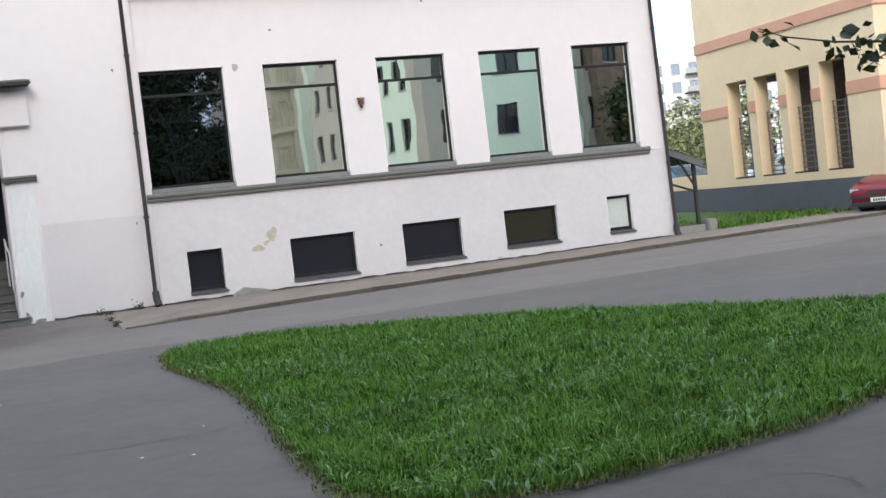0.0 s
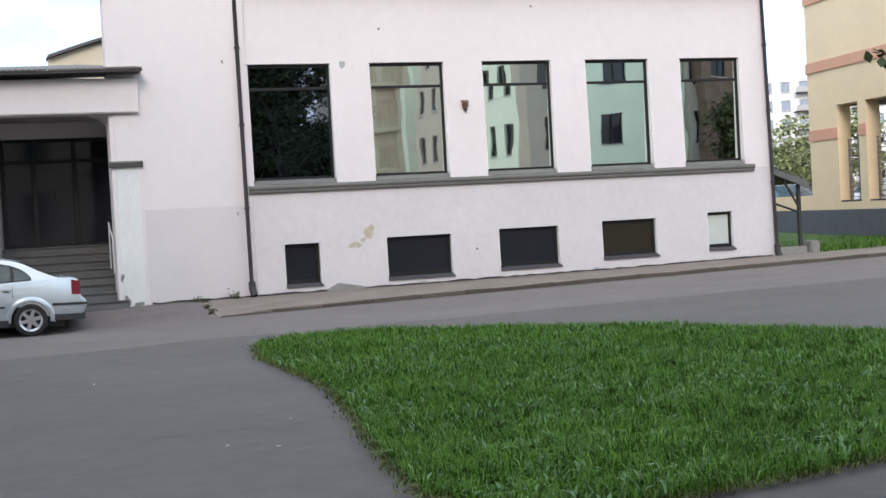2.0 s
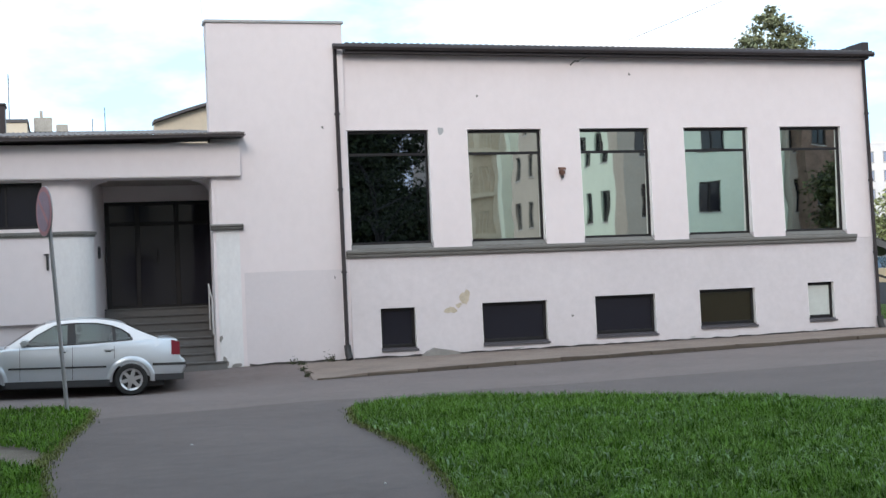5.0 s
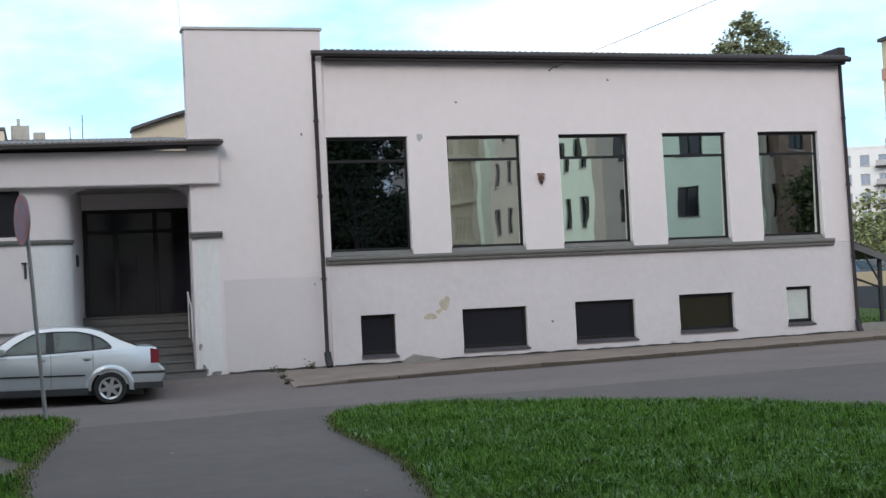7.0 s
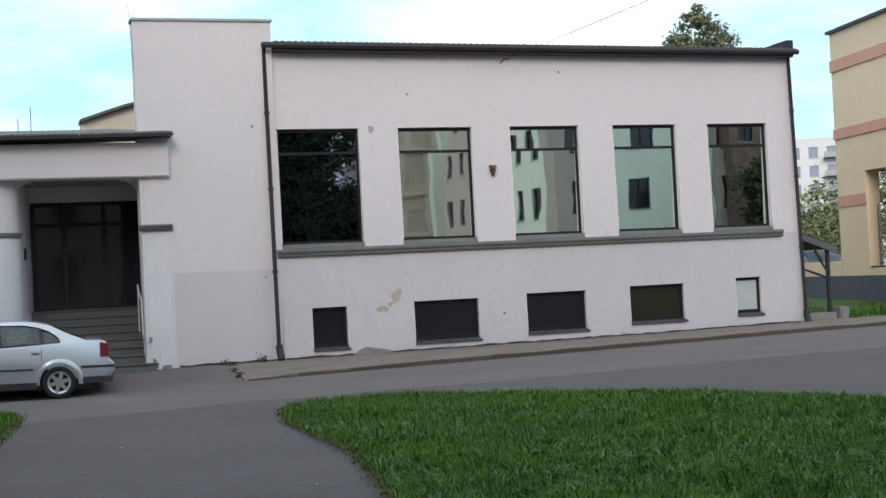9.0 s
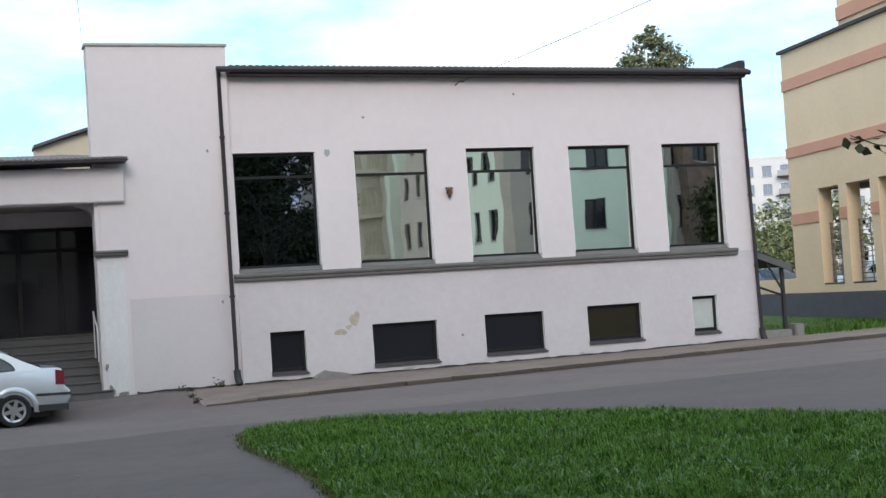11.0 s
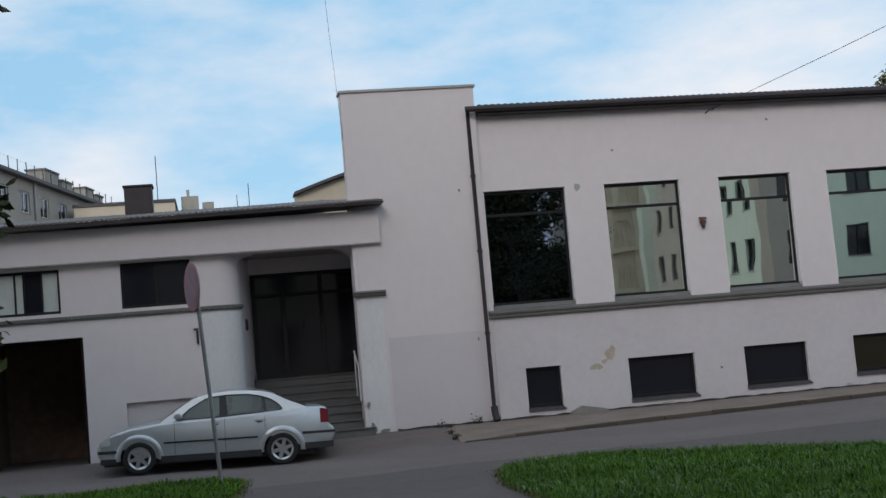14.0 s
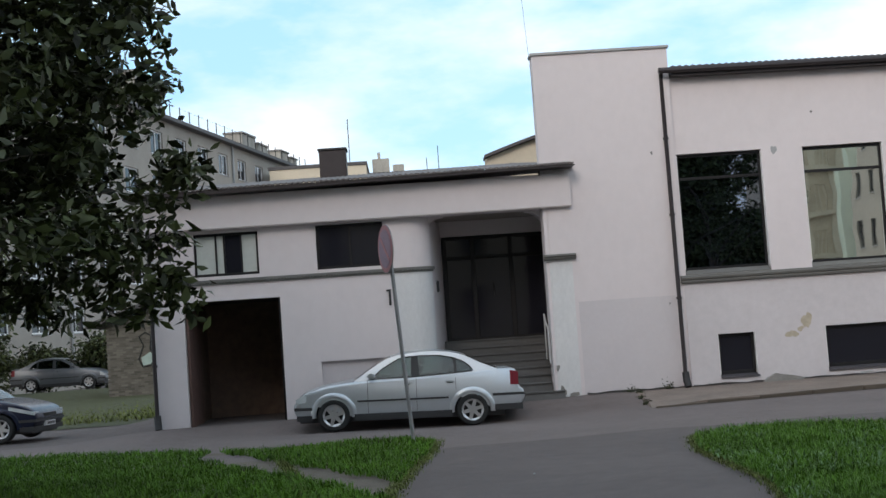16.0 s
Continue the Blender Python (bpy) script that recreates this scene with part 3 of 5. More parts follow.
def wing_window(n, x0, x1, z0, z1, blinds):
    win = thing("window_%d" % n, "dark wing window" + (" with half-drawn pale blinds" if blinds else ""), "window", kind="structure")
    yg = WY + 0.10
    fr = bmesh.new()
    for a, b, c, d in ((x0 + .004, x0 + .05, z0 + .004, z1 - .004), (x1 - .05, x1 - .004, z0 + .004, z1 - .004), (x0 + .05, x1 - .05, z0 + .004, z0 + .06), (x0 + .05, x1 - .05, z1 - .06, z1 - .004)):
        box(a, b, yg - .03, yg + .03, c, d, .006, fr, 1)
    part("window_frame", fr, M_FRAME, win)
    w = x1 - x0
    for f in ((0.34, 0.47, 0.73) if blinds else (0.5,)):
        part("mullion", box(x0 + w * f - .02, x0 + w * f + .02, yg - .025, yg + .03, z0 + .06, z1 - .06, .005), M_FRAME, win)
    if blinds:
        for a, b, m in ((0.02, 0.325, M_BLIND), (0.355, 0.455, M_BLIND), (0.485, 0.715, M_GLASS_LOW), (0.745, 0.975, M_BLIND)):
            part("blind" if m is M_BLIND else "pane", box(x0 + w * a, x0 + w * b, yg + .004, yg + .012, z0 + .05, z1 - .05), m, win)
    else:
        part("pane", box(x0 + .04, x1 - .04, yg + .004, yg + .012, z0 + .05, z1 - .05), M_GLASS_LOW, win)


wing_window(11, -4.43, -3.06, 3.04, 3.955, True)
wing_window(12, -1.83, -0.40, 3.04, 3.985, False)

# the passage behind the garage opening
PASS = thing("passage", "dark vehicle passage with brown brick sides", "passage", kind="structure")
part("side", box(-4.72, -4.704, 29.36, 35.9, -0.5, 2.6), M_GARAGE, PASS)
part("side", box(-2.656, -2.64, 29.36, 35.9, -0.5, 2.6), M_GARAGE, PASS)
part("end", box(-4.70, -2.66, 32.2, 32.4, -0.5, 2.6), M_GARAGE, PASS)
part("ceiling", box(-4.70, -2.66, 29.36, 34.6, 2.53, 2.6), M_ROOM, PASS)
leaf = part("door_leaf", box(-4.69, -4.63, 29.10, 30.6, -0.12, 2.45, 0.01), M_DOORWOOD, PASS, "open brown sheet door")
part("jamb", box(-2.70, -2.662, 28.995, 29.3, -0.15, 2.515, 0.005), M_FRAME, PASS)
niche = thing("wall_recess", "shallow walled-up window recess in the wing", "recess", kind="structure")
part("fill", box(-1.87, -0.37, WY + 0.10, WY + 0.2, -0.3, 1.09), M_PLASTER_LOW, niche)

# entrance: glazed door wall and stair
door = thing("door_1", "dark glazed double entrance door in a full-width frame", "door", kind="structure")
dx0, dx1, dy = 0.94, 3.26, 31.36
cutx = [dx0, 1.60, 2.47, dx1]
fr = bmesh.new()
for x in cutx:
    box(x - 0.05, x + 0.05, dy - 0.03, dy + 0.05, 1.28, 3.70, 0.008, fr, 1)
for z in (1.28, 3.16, 3.62):
    for a, b in zip(cutx, cutx[1:]):
        box(a + 0.05, b - 0.05, dy - 0.03, dy + 0.05, z, z + 0.08, 0.008, fr, 1)
part("door_frame", fr, M_FRAME, door)
for a, b in zip(cutx, cutx[1:]):
    part("pane", box(a + 0.04, b - 0.04, dy + 0.005, dy + 0.015, 1.34, 3.18), M_GLASS_LOW, door)
    part("pane", box(a + 0.04, b - 0.04, dy + 0.005, dy + 0.015, 3.22, 3.66), M_GLASS_LOW, door)
part("door_handle", tube([(2.04, dy - 0.08, 2.3), (2.04, dy - 0.08, 2.6)], 0.012, 8), M_TRIM, door)
part("head_panel", box(0.84, 3.30, dy, dy + 0.08, 3.704, 4.06), M_PLASTER, door)
stair = thing("entrance_stair", "eight worn grey stone steps up to the door", "stair", kind="structure")
for k in range(8):
    z1 = 1.28 - 0.165 * k
    y0 = 31.0 - 0.30 * k
    xa, xb = (0.56, 3.30) if k < 6 else (0.56, 3.015)
    if k == 7:
        xb = 3.20
        y0 = 28.62
    part("step", box(xa, xb, y0, 31.5 if k == 0 else y0 + 0.36, z1 - 0.25, z1, 0.012), M_STEP, stair)
    part("nosing", box(xa, xb, y0 - 0.03, y0 + 0.1, z1 + 0.001, z1 + 0.035, 0.01), M_STEP, stair)
rail = thing("handrail", "short pale steel handrail beside the steps", "handrail")
part("rail", tube([(2.96, 29.55, 1.78), (2.96, 29.30, 1.62), (2.97, 29.08, 1.50), (2.975, 29.04, 1.44), (2.98, 29.03, 0.72)], 0.018, 8), M_RAIL, rail, smooth=True)
part("post", tube([(2.96, 29.5, 0.8), (2.96, 29.5, 1.75)], 0.016, 8), M_RAIL, rail)

# curved gable of the hall behind the tower
gable = thing("rear_gable", "cream gable with a curved dark roof edge", "gable", kind="structure")
edge = [(2.40 + 0.26 * i, 6.10 + 0.80 * math.sin(math.pi / 2 * i / 14)) for i in range(15)]
part("wall", prism([(2.40, 4.5), *edge, (6.04, 4.5)], 36.5, 37), M_CREAM, gable)
part("roof", prism([*[(u - 0.03, v + 0.005) for u, v in edge], *[(u - 0.03, v + 0.085) for u, v in edge[::-1]]], 36.3, 37.1), M_ROOF, gable)

chim = thing("roof_vent_box", "black sheet-metal box on the wing roof", "roof vent")
part("shaft", box(-1.95, -1.27, 34.3, 35.0, 5.2, 6.30, 0.02), M_GUTTER, chim)
part("lid", box(-1.98, -1.24, 34.27, 35.03, 6.30, 6.35, 0.01), M_TRIM, chim)

# ---- lawns ----
LAWN = [(3.75, 18.4), (3.5, 17.2), (3.35, 16.2), (3.32, 14.6), (3.28, 13.0), (2.98, 10.9), (2.7, 9.4), (2.5, 8.15), (2.38, 7.25), (2.6, 6.45), (3.35, 6.30), (4.4, 6.42), (5.2, 6.62), (6.03, 6.98), (8.0, 7.9), (11.0, 9.2), (11.5, 10.5), (9.6, 11.2), (9.1, 12.7), (8.3, 15.2), (6.9, 17.3), (5.3, 18.9), (4.3, 19.0)]
ISLAND = [(-0.42, 9.3), (-0.26, 11.6), (-0.32, 14.1), (-0.09, 16.7), (0.21, 19.4), (0.28, 21.2), (-0.1, 22.3), (-0.9, 22.6), (-2.3, 22.3), (-5.5, 24.6), (-9.0, 26.6), (-16, 28), (-16, 9.3)]


def inside(px, py, poly):
    hit = np.zeros(len(px), bool)
    for (x0, y0), (x1, y1) in zip(poly, poly[1:] + poly[:1]):
        cross = ((y0 > py) != (y1 > py)) & (px < (x1 - x0) * (py - y0) / ((y1 - y0) or 1e-9) + x0)
        hit ^= cross
    return hit


def turf(name, poly, label):
    """The raised soil and turf under the blades: a ragged outline a hand high."""
    rng = random.Random(3)
    ring = []
    for (x0, y0), (x1, y1) in zip(poly, poly[1:] + poly[:1]):
        n = max(2, int(math.hypot(x1 - x0, y1 - y0) / 0.12))
        ring += [(x0 + (x1 - x0) * k / n + rng.uniform(-.035, .035) + .03 * math.sin(3 * k), y0 + (y1 - y0) * k / n + rng.uniform(-.02, .02)) for k in range(n)]
    bm = bmesh.new()
    low = [bm.verts.new((x, y, ground_z(x, y) - 0.03)) for x, y in ring]
    top = [bm.verts.new((x, y, ground_z(x, y) + 0.004)) for x, y in ring]
    for i in range(len(ring)):
        j = (i + 1) % len(ring)
        bm.faces.new((low[i], low[j], top[j], top[i]))
    bmesh.ops.triangulate(bm, faces=[bm.faces.new(top)])
    return tagged(part(name, bm, M_SOIL), label, "turf", kind="structure")


turf("lawn_soil", LAWN, "brown soil edge of the lawn")
turf("island_soil", ISLAND, "brown soil of the grass verge")
ax, ay = sum(p[0] for p in LAWN) / len(LAWN), sum(p[1] for p in LAWN) / len(LAWN)
sod = [(ax + (x - ax) * 0.955, ay + (y - ay) * 0.97) for x, y in LAWN]
sod_bm = bmesh.new()
bmesh.ops.triangulate(sod_bm, faces=[sod_bm.faces.new([sod_bm.verts.new((x, y, ground_z(x, y) + 0.014)) for x, y in sod])])
tagged(part("lawn_turf", sod_bm, M_SOD), "matted green turf under the long grass", "turf", kind="structure")


def blades(name, poly, count, tall, wide, material, label, seed, clear=None, far=None, spots=None):
    """Single bent blades over an outline, in clumps, thinning at its edge."""
    rng = np.random.default_rng(seed)
    xs, ys = zip(*poly)
    px, py = rng.uniform(min(xs), max(xs), count * 4), rng.uniform(min(ys), max(ys), count * 4)
    if far:
        keep = rng.random(len(py)) < np.clip((far / np.maximum(py, 1)) ** 1.4, 0.12, 1)
        px, py = px[keep], py[keep]
    ok = inside(px, py, poly)
    if clear is not None:
        ok &= ~clear(px, py)
    px, py = px[ok][:count], py[ok][:count]
    if spots is not None:
        px, py = spots
    n = len(px)
    lump = 0.55 + 0.45 * np.sin(px * 2.1 + 1.3 * np.sin(py * 1.7)) * np.sin(py * 1.9 + 1.1 * np.sin(px * 2.6))
    fine = np.sin(px * 7.3 + 2 * np.sin(py * 5.1)) * np.sin(py * 6.7 + 2 * np.sin(px * 4.3))
    h = tall * rng.uniform(0.4, 1.2, n) * (0.76 + 0.26 * lump + 0.15 * fine)
    h = np.maximum(h, 0.02)
    a = rng.uniform(0, 2 * np.pi, n)
    a = np.where(rng.random(n) < 0.3, 3 * fine + 2 * lump, a)
    bend = h * rng.uniform(0.25, 1.3, n)
    w = wide * rng.uniform(0.6, 1.4, n)
    z = np.array([ground_z(x, y) for x, y in zip(px, py)]) + 0.03
    dx, dy = np.cos(a), np.sin(a)
    sx, sy = -dy * w / 2, dx * w / 2
    mid = 0.55
    v = np.empty((n, 5, 3))
    v[:, 0] = np.stack([px + sx, py + sy, z], 1)
    v[:, 1] = np.stack([px - sx, py - sy, z], 1)
    mx, my = px + dx * bend * 0.3, py + dy * bend * 0.3
    v[:, 2] = np.stack([mx - sx * .8, my - sy * .8, z + h * mid], 1)
    v[:, 3] = np.stack([mx + sx * .8, my + sy * .8, z + h * mid], 1)
    v[:, 4] = np.stack([px + dx * bend, py + dy * bend, z + h * (1 - 0.35 * (bend / h))], 1)
    base = np.arange(n) * 5
    me = bpy.data.meshes.new(name)
    me.vertices.add(n * 5)
    me.vertices.foreach_set("co", v.ravel())
    loops = np.stack([base, base + 1, base + 2, base + 3, base + 3, base + 2, base + 4], 1).ravel()
    me.loops.add(len(loops))
    me.loops.foreach_set("vertex_index", loops)
    me.polygons.add(n * 2)
    me.polygons.foreach_set("loop_start", np.stack([np.arange(n) * 7, np.arange(n) * 7 + 4], 1).ravel())
    me.update(calc_edges=True)
    me.materials.append(material)
    return tagged(new(name, me), label, "grass", kind="stuff")


def bare(px, py):
    return (np.abs(py - (20.0 - 2.42 * (px + 2.45))) < 0.8 + 0.15 * np.sin(px * 9)) & (px < -0.1) & (px > -3.4)


blades("lawn_grass", LAWN, 150000, 0.125, 0.0072, M_GRASS, "thick unmown green grass", 1, far=9)
def edge_spots(poly, per_metre, out, seed):
    """Places strewn along an outline, mostly within it."""
    rng = np.random.default_rng(seed)
    px, py = [], []
    for (x0, y0), (x1, y1) in zip(poly, poly[1:] + poly[:1]):
        size = math.hypot(x1 - x0, y1 - y0)
        k = rng.random(int(size * per_metre))
        px.append(x0 + (x1 - x0) * k + rng.normal(0, out, len(k)))
        py.append(y0 + (y1 - y0) * k + rng.normal(0, out, len(k)))
    return np.concatenate(px), np.concatenate(py)


blades("lawn_edge_grass", LAWN, 10, 0.055, 0.0075, M_THATCH, "thin brownish grass along the lawn's edge", 12, spots=edge_spots(LAWN, 480, 0.05, 4))
blades("verge_edge_grass", ISLAND[:9], 10, 0.065, 0.010, M_THATCH, "thin brownish grass along the verge's edge", 13, spots=edge_spots(ISLAND[:9], 320, 0.06, 5))


def sparse(px, py):
    return np.sin(px * 3.1 + 2 * np.sin(py * 2.3)) * np.sin(py * 3.7 + np.sin(px * 2.9)) < 0.15


blades("lawn_pale_grass", LAWN, 14000, 0.135, 0.006, M_PALEBLADE, "pale dry blades among the lawn grass", 31, far=9)
blades("lawn_weeds", LAWN, 8000, 0.12, 0.023, M_WEED, "pale broad weed leaves among the grass", 2, far=9, clear=sparse)
VERGE = [q for q in ISLAND if q[0] > -8] + [(-8.6, 26.4), (-8.6, 11.0), (-3.5, 9.3)]
blades("verge_grass", VERGE, 105000, 0.13, 0.0125, M_GRASS, "unmown green grass verge", 3, clear=bare, far=12)

# grass strip before the ochre building and green beyond the wing
FARSTRIP = [(20.2, 28.6), (40, 27.6), (40, 34), (20.2, 36.5)]
tagged(quads("far_turf", [(20.0, 28.5, 0.13), (45, 28.2, 0.38), (45, 40, 0.5), (20.0, 40, 0.3)], [(0, 1, 2, 3)], M_TURF), "mown green strip before the ochre building", "turf", kind="structure")
tagged(quads("rear_turf", [(-30, 37.5, -0.49), (-5.5, 35.0, -0.255), (-5.5, 48, 0.0), (-8, 62, 0.0), (-40, 62, -0.05), (-40, 63.5, -0.9), (-8, 63.5, -0.9)], [(0, 1, 2, 3, 4), (4, 3, 6, 5)], M_TURF_REAR), "green strip beside the brick shed, toned dark for shade", "turf", kind="structure")
blades("rear_grass", [(-20, 38), (-5.6, 36.0), (-5.6, 50), (-20, 50)], 16000, 0.20, 0.03, M_THATCH, "uneven green grass beside the shed", 6)
blades("strip_grass", [(20.0, 28.6), (30, 28.4), (30, 37), (20.0, 37)], 14000, 0.25, 0.024, M_GRASS, "short green grass of the strip", 5)


tagged(part("yard", prism([(25.9, 38.2), (42, 38.2), (42, 52), (27.9, 52)], -0.4, 0.55, "z"), M_ROAD), "raised asphalt yard behind the arcade", "yard", kind="structure")

# ---- cars ----
def inset(outline, d):
    out = []
    n = len(outline)
    for i in range(n):
        p0, p, p1 = Vector(outline[i - 1]), Vector(outline[i]), Vector(outline[(i + 1) % n])
        a, b = (p - p0), (p1 - p)
        na, nb = Vector((-a.y, a.x)).normalized(), Vector((-b.y, b.x)).normalized()
        m = (na + nb)
        m = m.normalized() if m.length > 1e-6 else na
        out.append((p.x + m.x * d, p.y + m.y * d))
    return out


def slab(outline, slices):
    """An (x, z) outline, counter-clockwise, carried through slices of (y, how far it shrinks); closed at both ends."""
    bm = bmesh.new()
    rings = [[bm.verts.new((u, y, v)) for u, v in inset(outline, d)] for y, d in slices]
    for a, b in zip(rings, rings[1:]):
        for i in range(len(a)):
            j = (i + 1) % len(a)
            bm.faces.new((a[i], a[j], b[j], b[i]))
    for r in (rings[0], rings[-1]):
        bmesh.ops.triangulate(bm, faces=[bm.faces.new(r)])
    return bm


def arch(cx, r, n=12):
    return [(cx + r * math.cos(math.pi - math.pi * i / n), 0.31 + r * math.sin(math.pi - math.pi * i / n)) for i in range(n + 1)]


def spline(points, n=6):
    """A smooth run through points."""
    out = []
    P = [points[0], *points, points[-1]]
    for i in range(1, len(P) - 2):
        for k in range(n):
            t = k / n
            out.append(tuple(0.5 * ((2 * P[i][c]) + (-P[i - 1][c] + P[i + 1][c]) * t + (2 * P[i - 1][c] - 5 * P[i][c] + 4 * P[i + 1][c] - P[i + 2][c]) * t * t + (-P[i - 1][c] + 3 * P[i][c] - 3 * P[i + 1][c] + P[i + 2][c]) * t ** 3) for c in (0, 1)))
    return out + [points[-1]]


def ray_hit(poly, c, d):
    """Where a ray from c along d leaves an outline."""
    best = 0.0
    for (x0, z0), (x1, z1) in zip(poly, poly[1:] + poly[:1]):
        ex, ez = x1 - x0, z1 - z0
        den = d[0] * ez - d[1] * ex
        if abs(den) > 1e-9:
            t = ((x0 - c[0]) * ez - (z0 - c[1]) * ex) / den
            k = ((x0 - c[0]) * d[1] - (z0 - c[1]) * d[0]) / den
            if t > 0 and -1e-6 <= k <= 1 + 1e-6:
                best = max(best, t)
    return (c[0] + d[0] * best, c[1] + d[1] * best)


def car(label, m, paint, hatch=False):
    """A car along x, its front towards -x, its wheels' ground at z 0, its near side towards -y."""
    c = thing("car", label, "car", at=m)
    W = 0.87
    wf, wr = -1.33, 1.37
    if hatch:
        top = spline([(-2.06, 0.30), (-2.13, 0.48), (-2.08, 0.66), (-1.82, 0.81), (-1.2, 0.95), (-0.9, 0.96), (0, 0.96), (1.2, 0.98), (1.95, 0.95), (2.12, 0.80), (2.14, 0.50), (2.08, 0.30)])
        roof = spline([(-1.0, 0.94), (-0.35, 1.36), (0.2, 1.46), (0.9, 1.45), (1.45, 1.36), (1.85, 1.1), (1.95, 0.94)])
        panes = [[(-0.62, 0.99), (-0.28, 1.27), (0.10, 1.36), (0.30, 1.375), (0.32, 0.99)], [(0.38, 0.99), (0.37, 1.375), (0.95, 1.35), (1.15, 1.28), (1.25, 1.0)]]
        posts = [[(0.32, 0.99), (0.30, 1.375), (0.37, 1.375), (0.38, 0.99)]]
        opening = [(-0.62, 0.99), (-0.28, 1.27), (0.10, 1.36), (0.37, 1.375), (0.95, 1.35), (1.15, 1.28), (1.25, 1.0)]
        glazed, belt = (-0.28, 1.50), 0.985
    else:
        top = spline([(-2.04, 0.28), (-2.115, 0.42), (-2.11, 0.52), (-2.05, 0.62), (-1.90, 0.76), (-1.55, 0.875), (-1.2, 0.935), (-0.918, 0.962), (0, 0.995), (0.9, 1.035), (1.45, 1.07), (1.80, 1.11), (2.05, 1.105), (2.20, 1.09), (2.27, 1.02), (2.30, 0.76), (2.39, 0.66), (2.41, 0.52), (2.33, 0.38)])
        roof = spline([(-0.95, 0.945), (-0.55, 1.215), (-0.197, 1.405), (0.25, 1.478), (0.687, 1.488), (1.16, 1.42), (1.553, 1.235), (1.90, 1.09)])
        panes = [[(-0.605, 0.988), (-0.36, 1.19), (-0.05, 1.365), (0.10, 1.395), (0.21, 1.405), (0.20, 1.004)], [(0.36, 1.010), (0.34, 1.415), (0.756, 1.408), (1.02, 1.355), (1.05, 1.05)], [(1.10, 1.052), (1.08, 1.335), (1.20, 1.285), (1.33, 1.19), (1.40, 1.10), (1.395, 1.074)]]
        posts = [[(0.20, 1.004), (0.21, 1.405), (0.34, 1.415), (0.36, 1.010)], [(1.05, 1.05), (1.02, 1.355), (1.08, 1.335), (1.10, 1.052)]]
        opening = [(-0.605, 0.988), (-0.36, 1.19), (-0.05, 1.365), (0.10, 1.395), (0.34, 1.415), (0.756, 1.408), (1.02, 1.355), (1.20, 1.285), (1.33, 1.19), (1.40, 1.10), (1.395, 1.074), (0.88, 1.04), (0.2, 1.004)]
        glazed, belt = (-0.20, 1.24), 1.0

    def flank(x, proud, z=0.6):
        """Half the body's width at a place along it and a height."""
        curve = 1 - (0.085 if z > 0.6 else 0.05) * ((z - 0.6) / 0.45) ** 2
        return W * (1 - 0.10 * (abs(x) / 2.3) ** 4) * curve + proud

    bottom = [(wr + 0.64, 0.27), *arch(wr, 0.36)[::-1], (wr - 0.44, 0.20), (wf + 0.44, 0.20), *arch(wf, 0.36)[::-1], (wf - 0.62, 0.24)]
    outline = (top + bottom)[::-1]
    body = slab(outline, [(-W, 0.05), (-W + 0.012, 0.022), (-W + 0.05, 0.006), (-W + 0.14, 0), (W - 0.14, 0), (W - 0.05, 0.006), (W - 0.012, 0.022), (W, 0.05)])
    for k in range(9):
        bmesh.ops.bisect_plane(body, geom=body.verts[:] + body.edges[:] + body.faces[:], plane_co=(0, 0, 0.32 + 0.085 * k), plane_no=(0, 0, 1))
    for v in body.verts:
        v.co.y *= flank(v.co.x, 0, v.co.z) / W
    part("body", body, paint, c, smooth=True)

    def side(z, proud=0.0):
        return 0.80 * (1 - 0.36 * max(0, z - 0.92)) + proud

    # sides of the cabin round the window opening
    mid = (0.4, 1.18)
    shell = roof + [(roof[-1][0], belt - 0.08), (roof[0][0], belt - 0.08)]
    turns = [2 * math.pi * k / 72 for k in range(72)]
    rim_out = [ray_hit(shell, mid, (3.2 * math.cos(t), math.sin(t))) for t in turns]
    rim_in = [ray_hit(opening, mid, (3.2 * math.cos(t), math.sin(t))) for t in turns]
    for s in (-1, 1):
        bm = bmesh.new()
        rows = [[bm.verts.new((u, s * side(v, d), v)) for u, v in ring_] for ring_, d in ((rim_out, -0.03), (rim_out, 0.0), (rim_in, 0.0), (rim_in, -0.03))]
        for p, q in zip(rows, rows[1:]):
            for k in range(72):
                bm.faces.new((p[k], p[(k + 1) % 72], q[(k + 1) % 72], q[k]))
        part("cabin_side", bm, paint, c, smooth=True)
        for name, group, material, proud in (("side_window", panes, M_SIDEGLASS, -0.012), ("pillar", posts, M_TRIM, -0.004)):
            for shape in group:
                bm = bmesh.new()
                p, q = [[bm.verts.new((u, s * side(v, d), v)) for u, v in shape] for d in (proud, proud - 0.008)]
                bm.faces.new(p)
                bm.faces.new(q[::-1])
                for k in range(len(p)):
                    n = (k + 1) % len(p)
                    bm.faces.new((p[k], p[n], q[n], q[k]))
                part(name, bm, material, c)
        seal = bmesh.new()
        for p, q in zip(opening, opening[1:] + opening[:1]):
            join(seal, tube([(p[0], s * side(p[1], 0.002), p[1]), (q[0], s * side(q[1], 0.002), q[1])], 0.011, 5))
        part("window_seal", seal, M_TRIM, c)

    def skin(name, x0, x1, material):
        """The cabin's top between two places along it, a little crowned."""
        run = [p for p in roof if x0 - 0.06 <= p[0] <= x1 + 0.06]
        bm = bmesh.new()
        rows = [[bm.verts.new((u, side(v, -0.002) * f, v + 0.03 * (1 - f * f))) for f in [-1 + 0.2 * k for k in range(11)]] for u, v in run]
        for p, q in zip(rows, rows[1:]):
            for k in range(10):
                bm.faces.new((p[k], p[k + 1], q[k + 1], q[k]))
        part(name, bm, material, c, smooth=True)
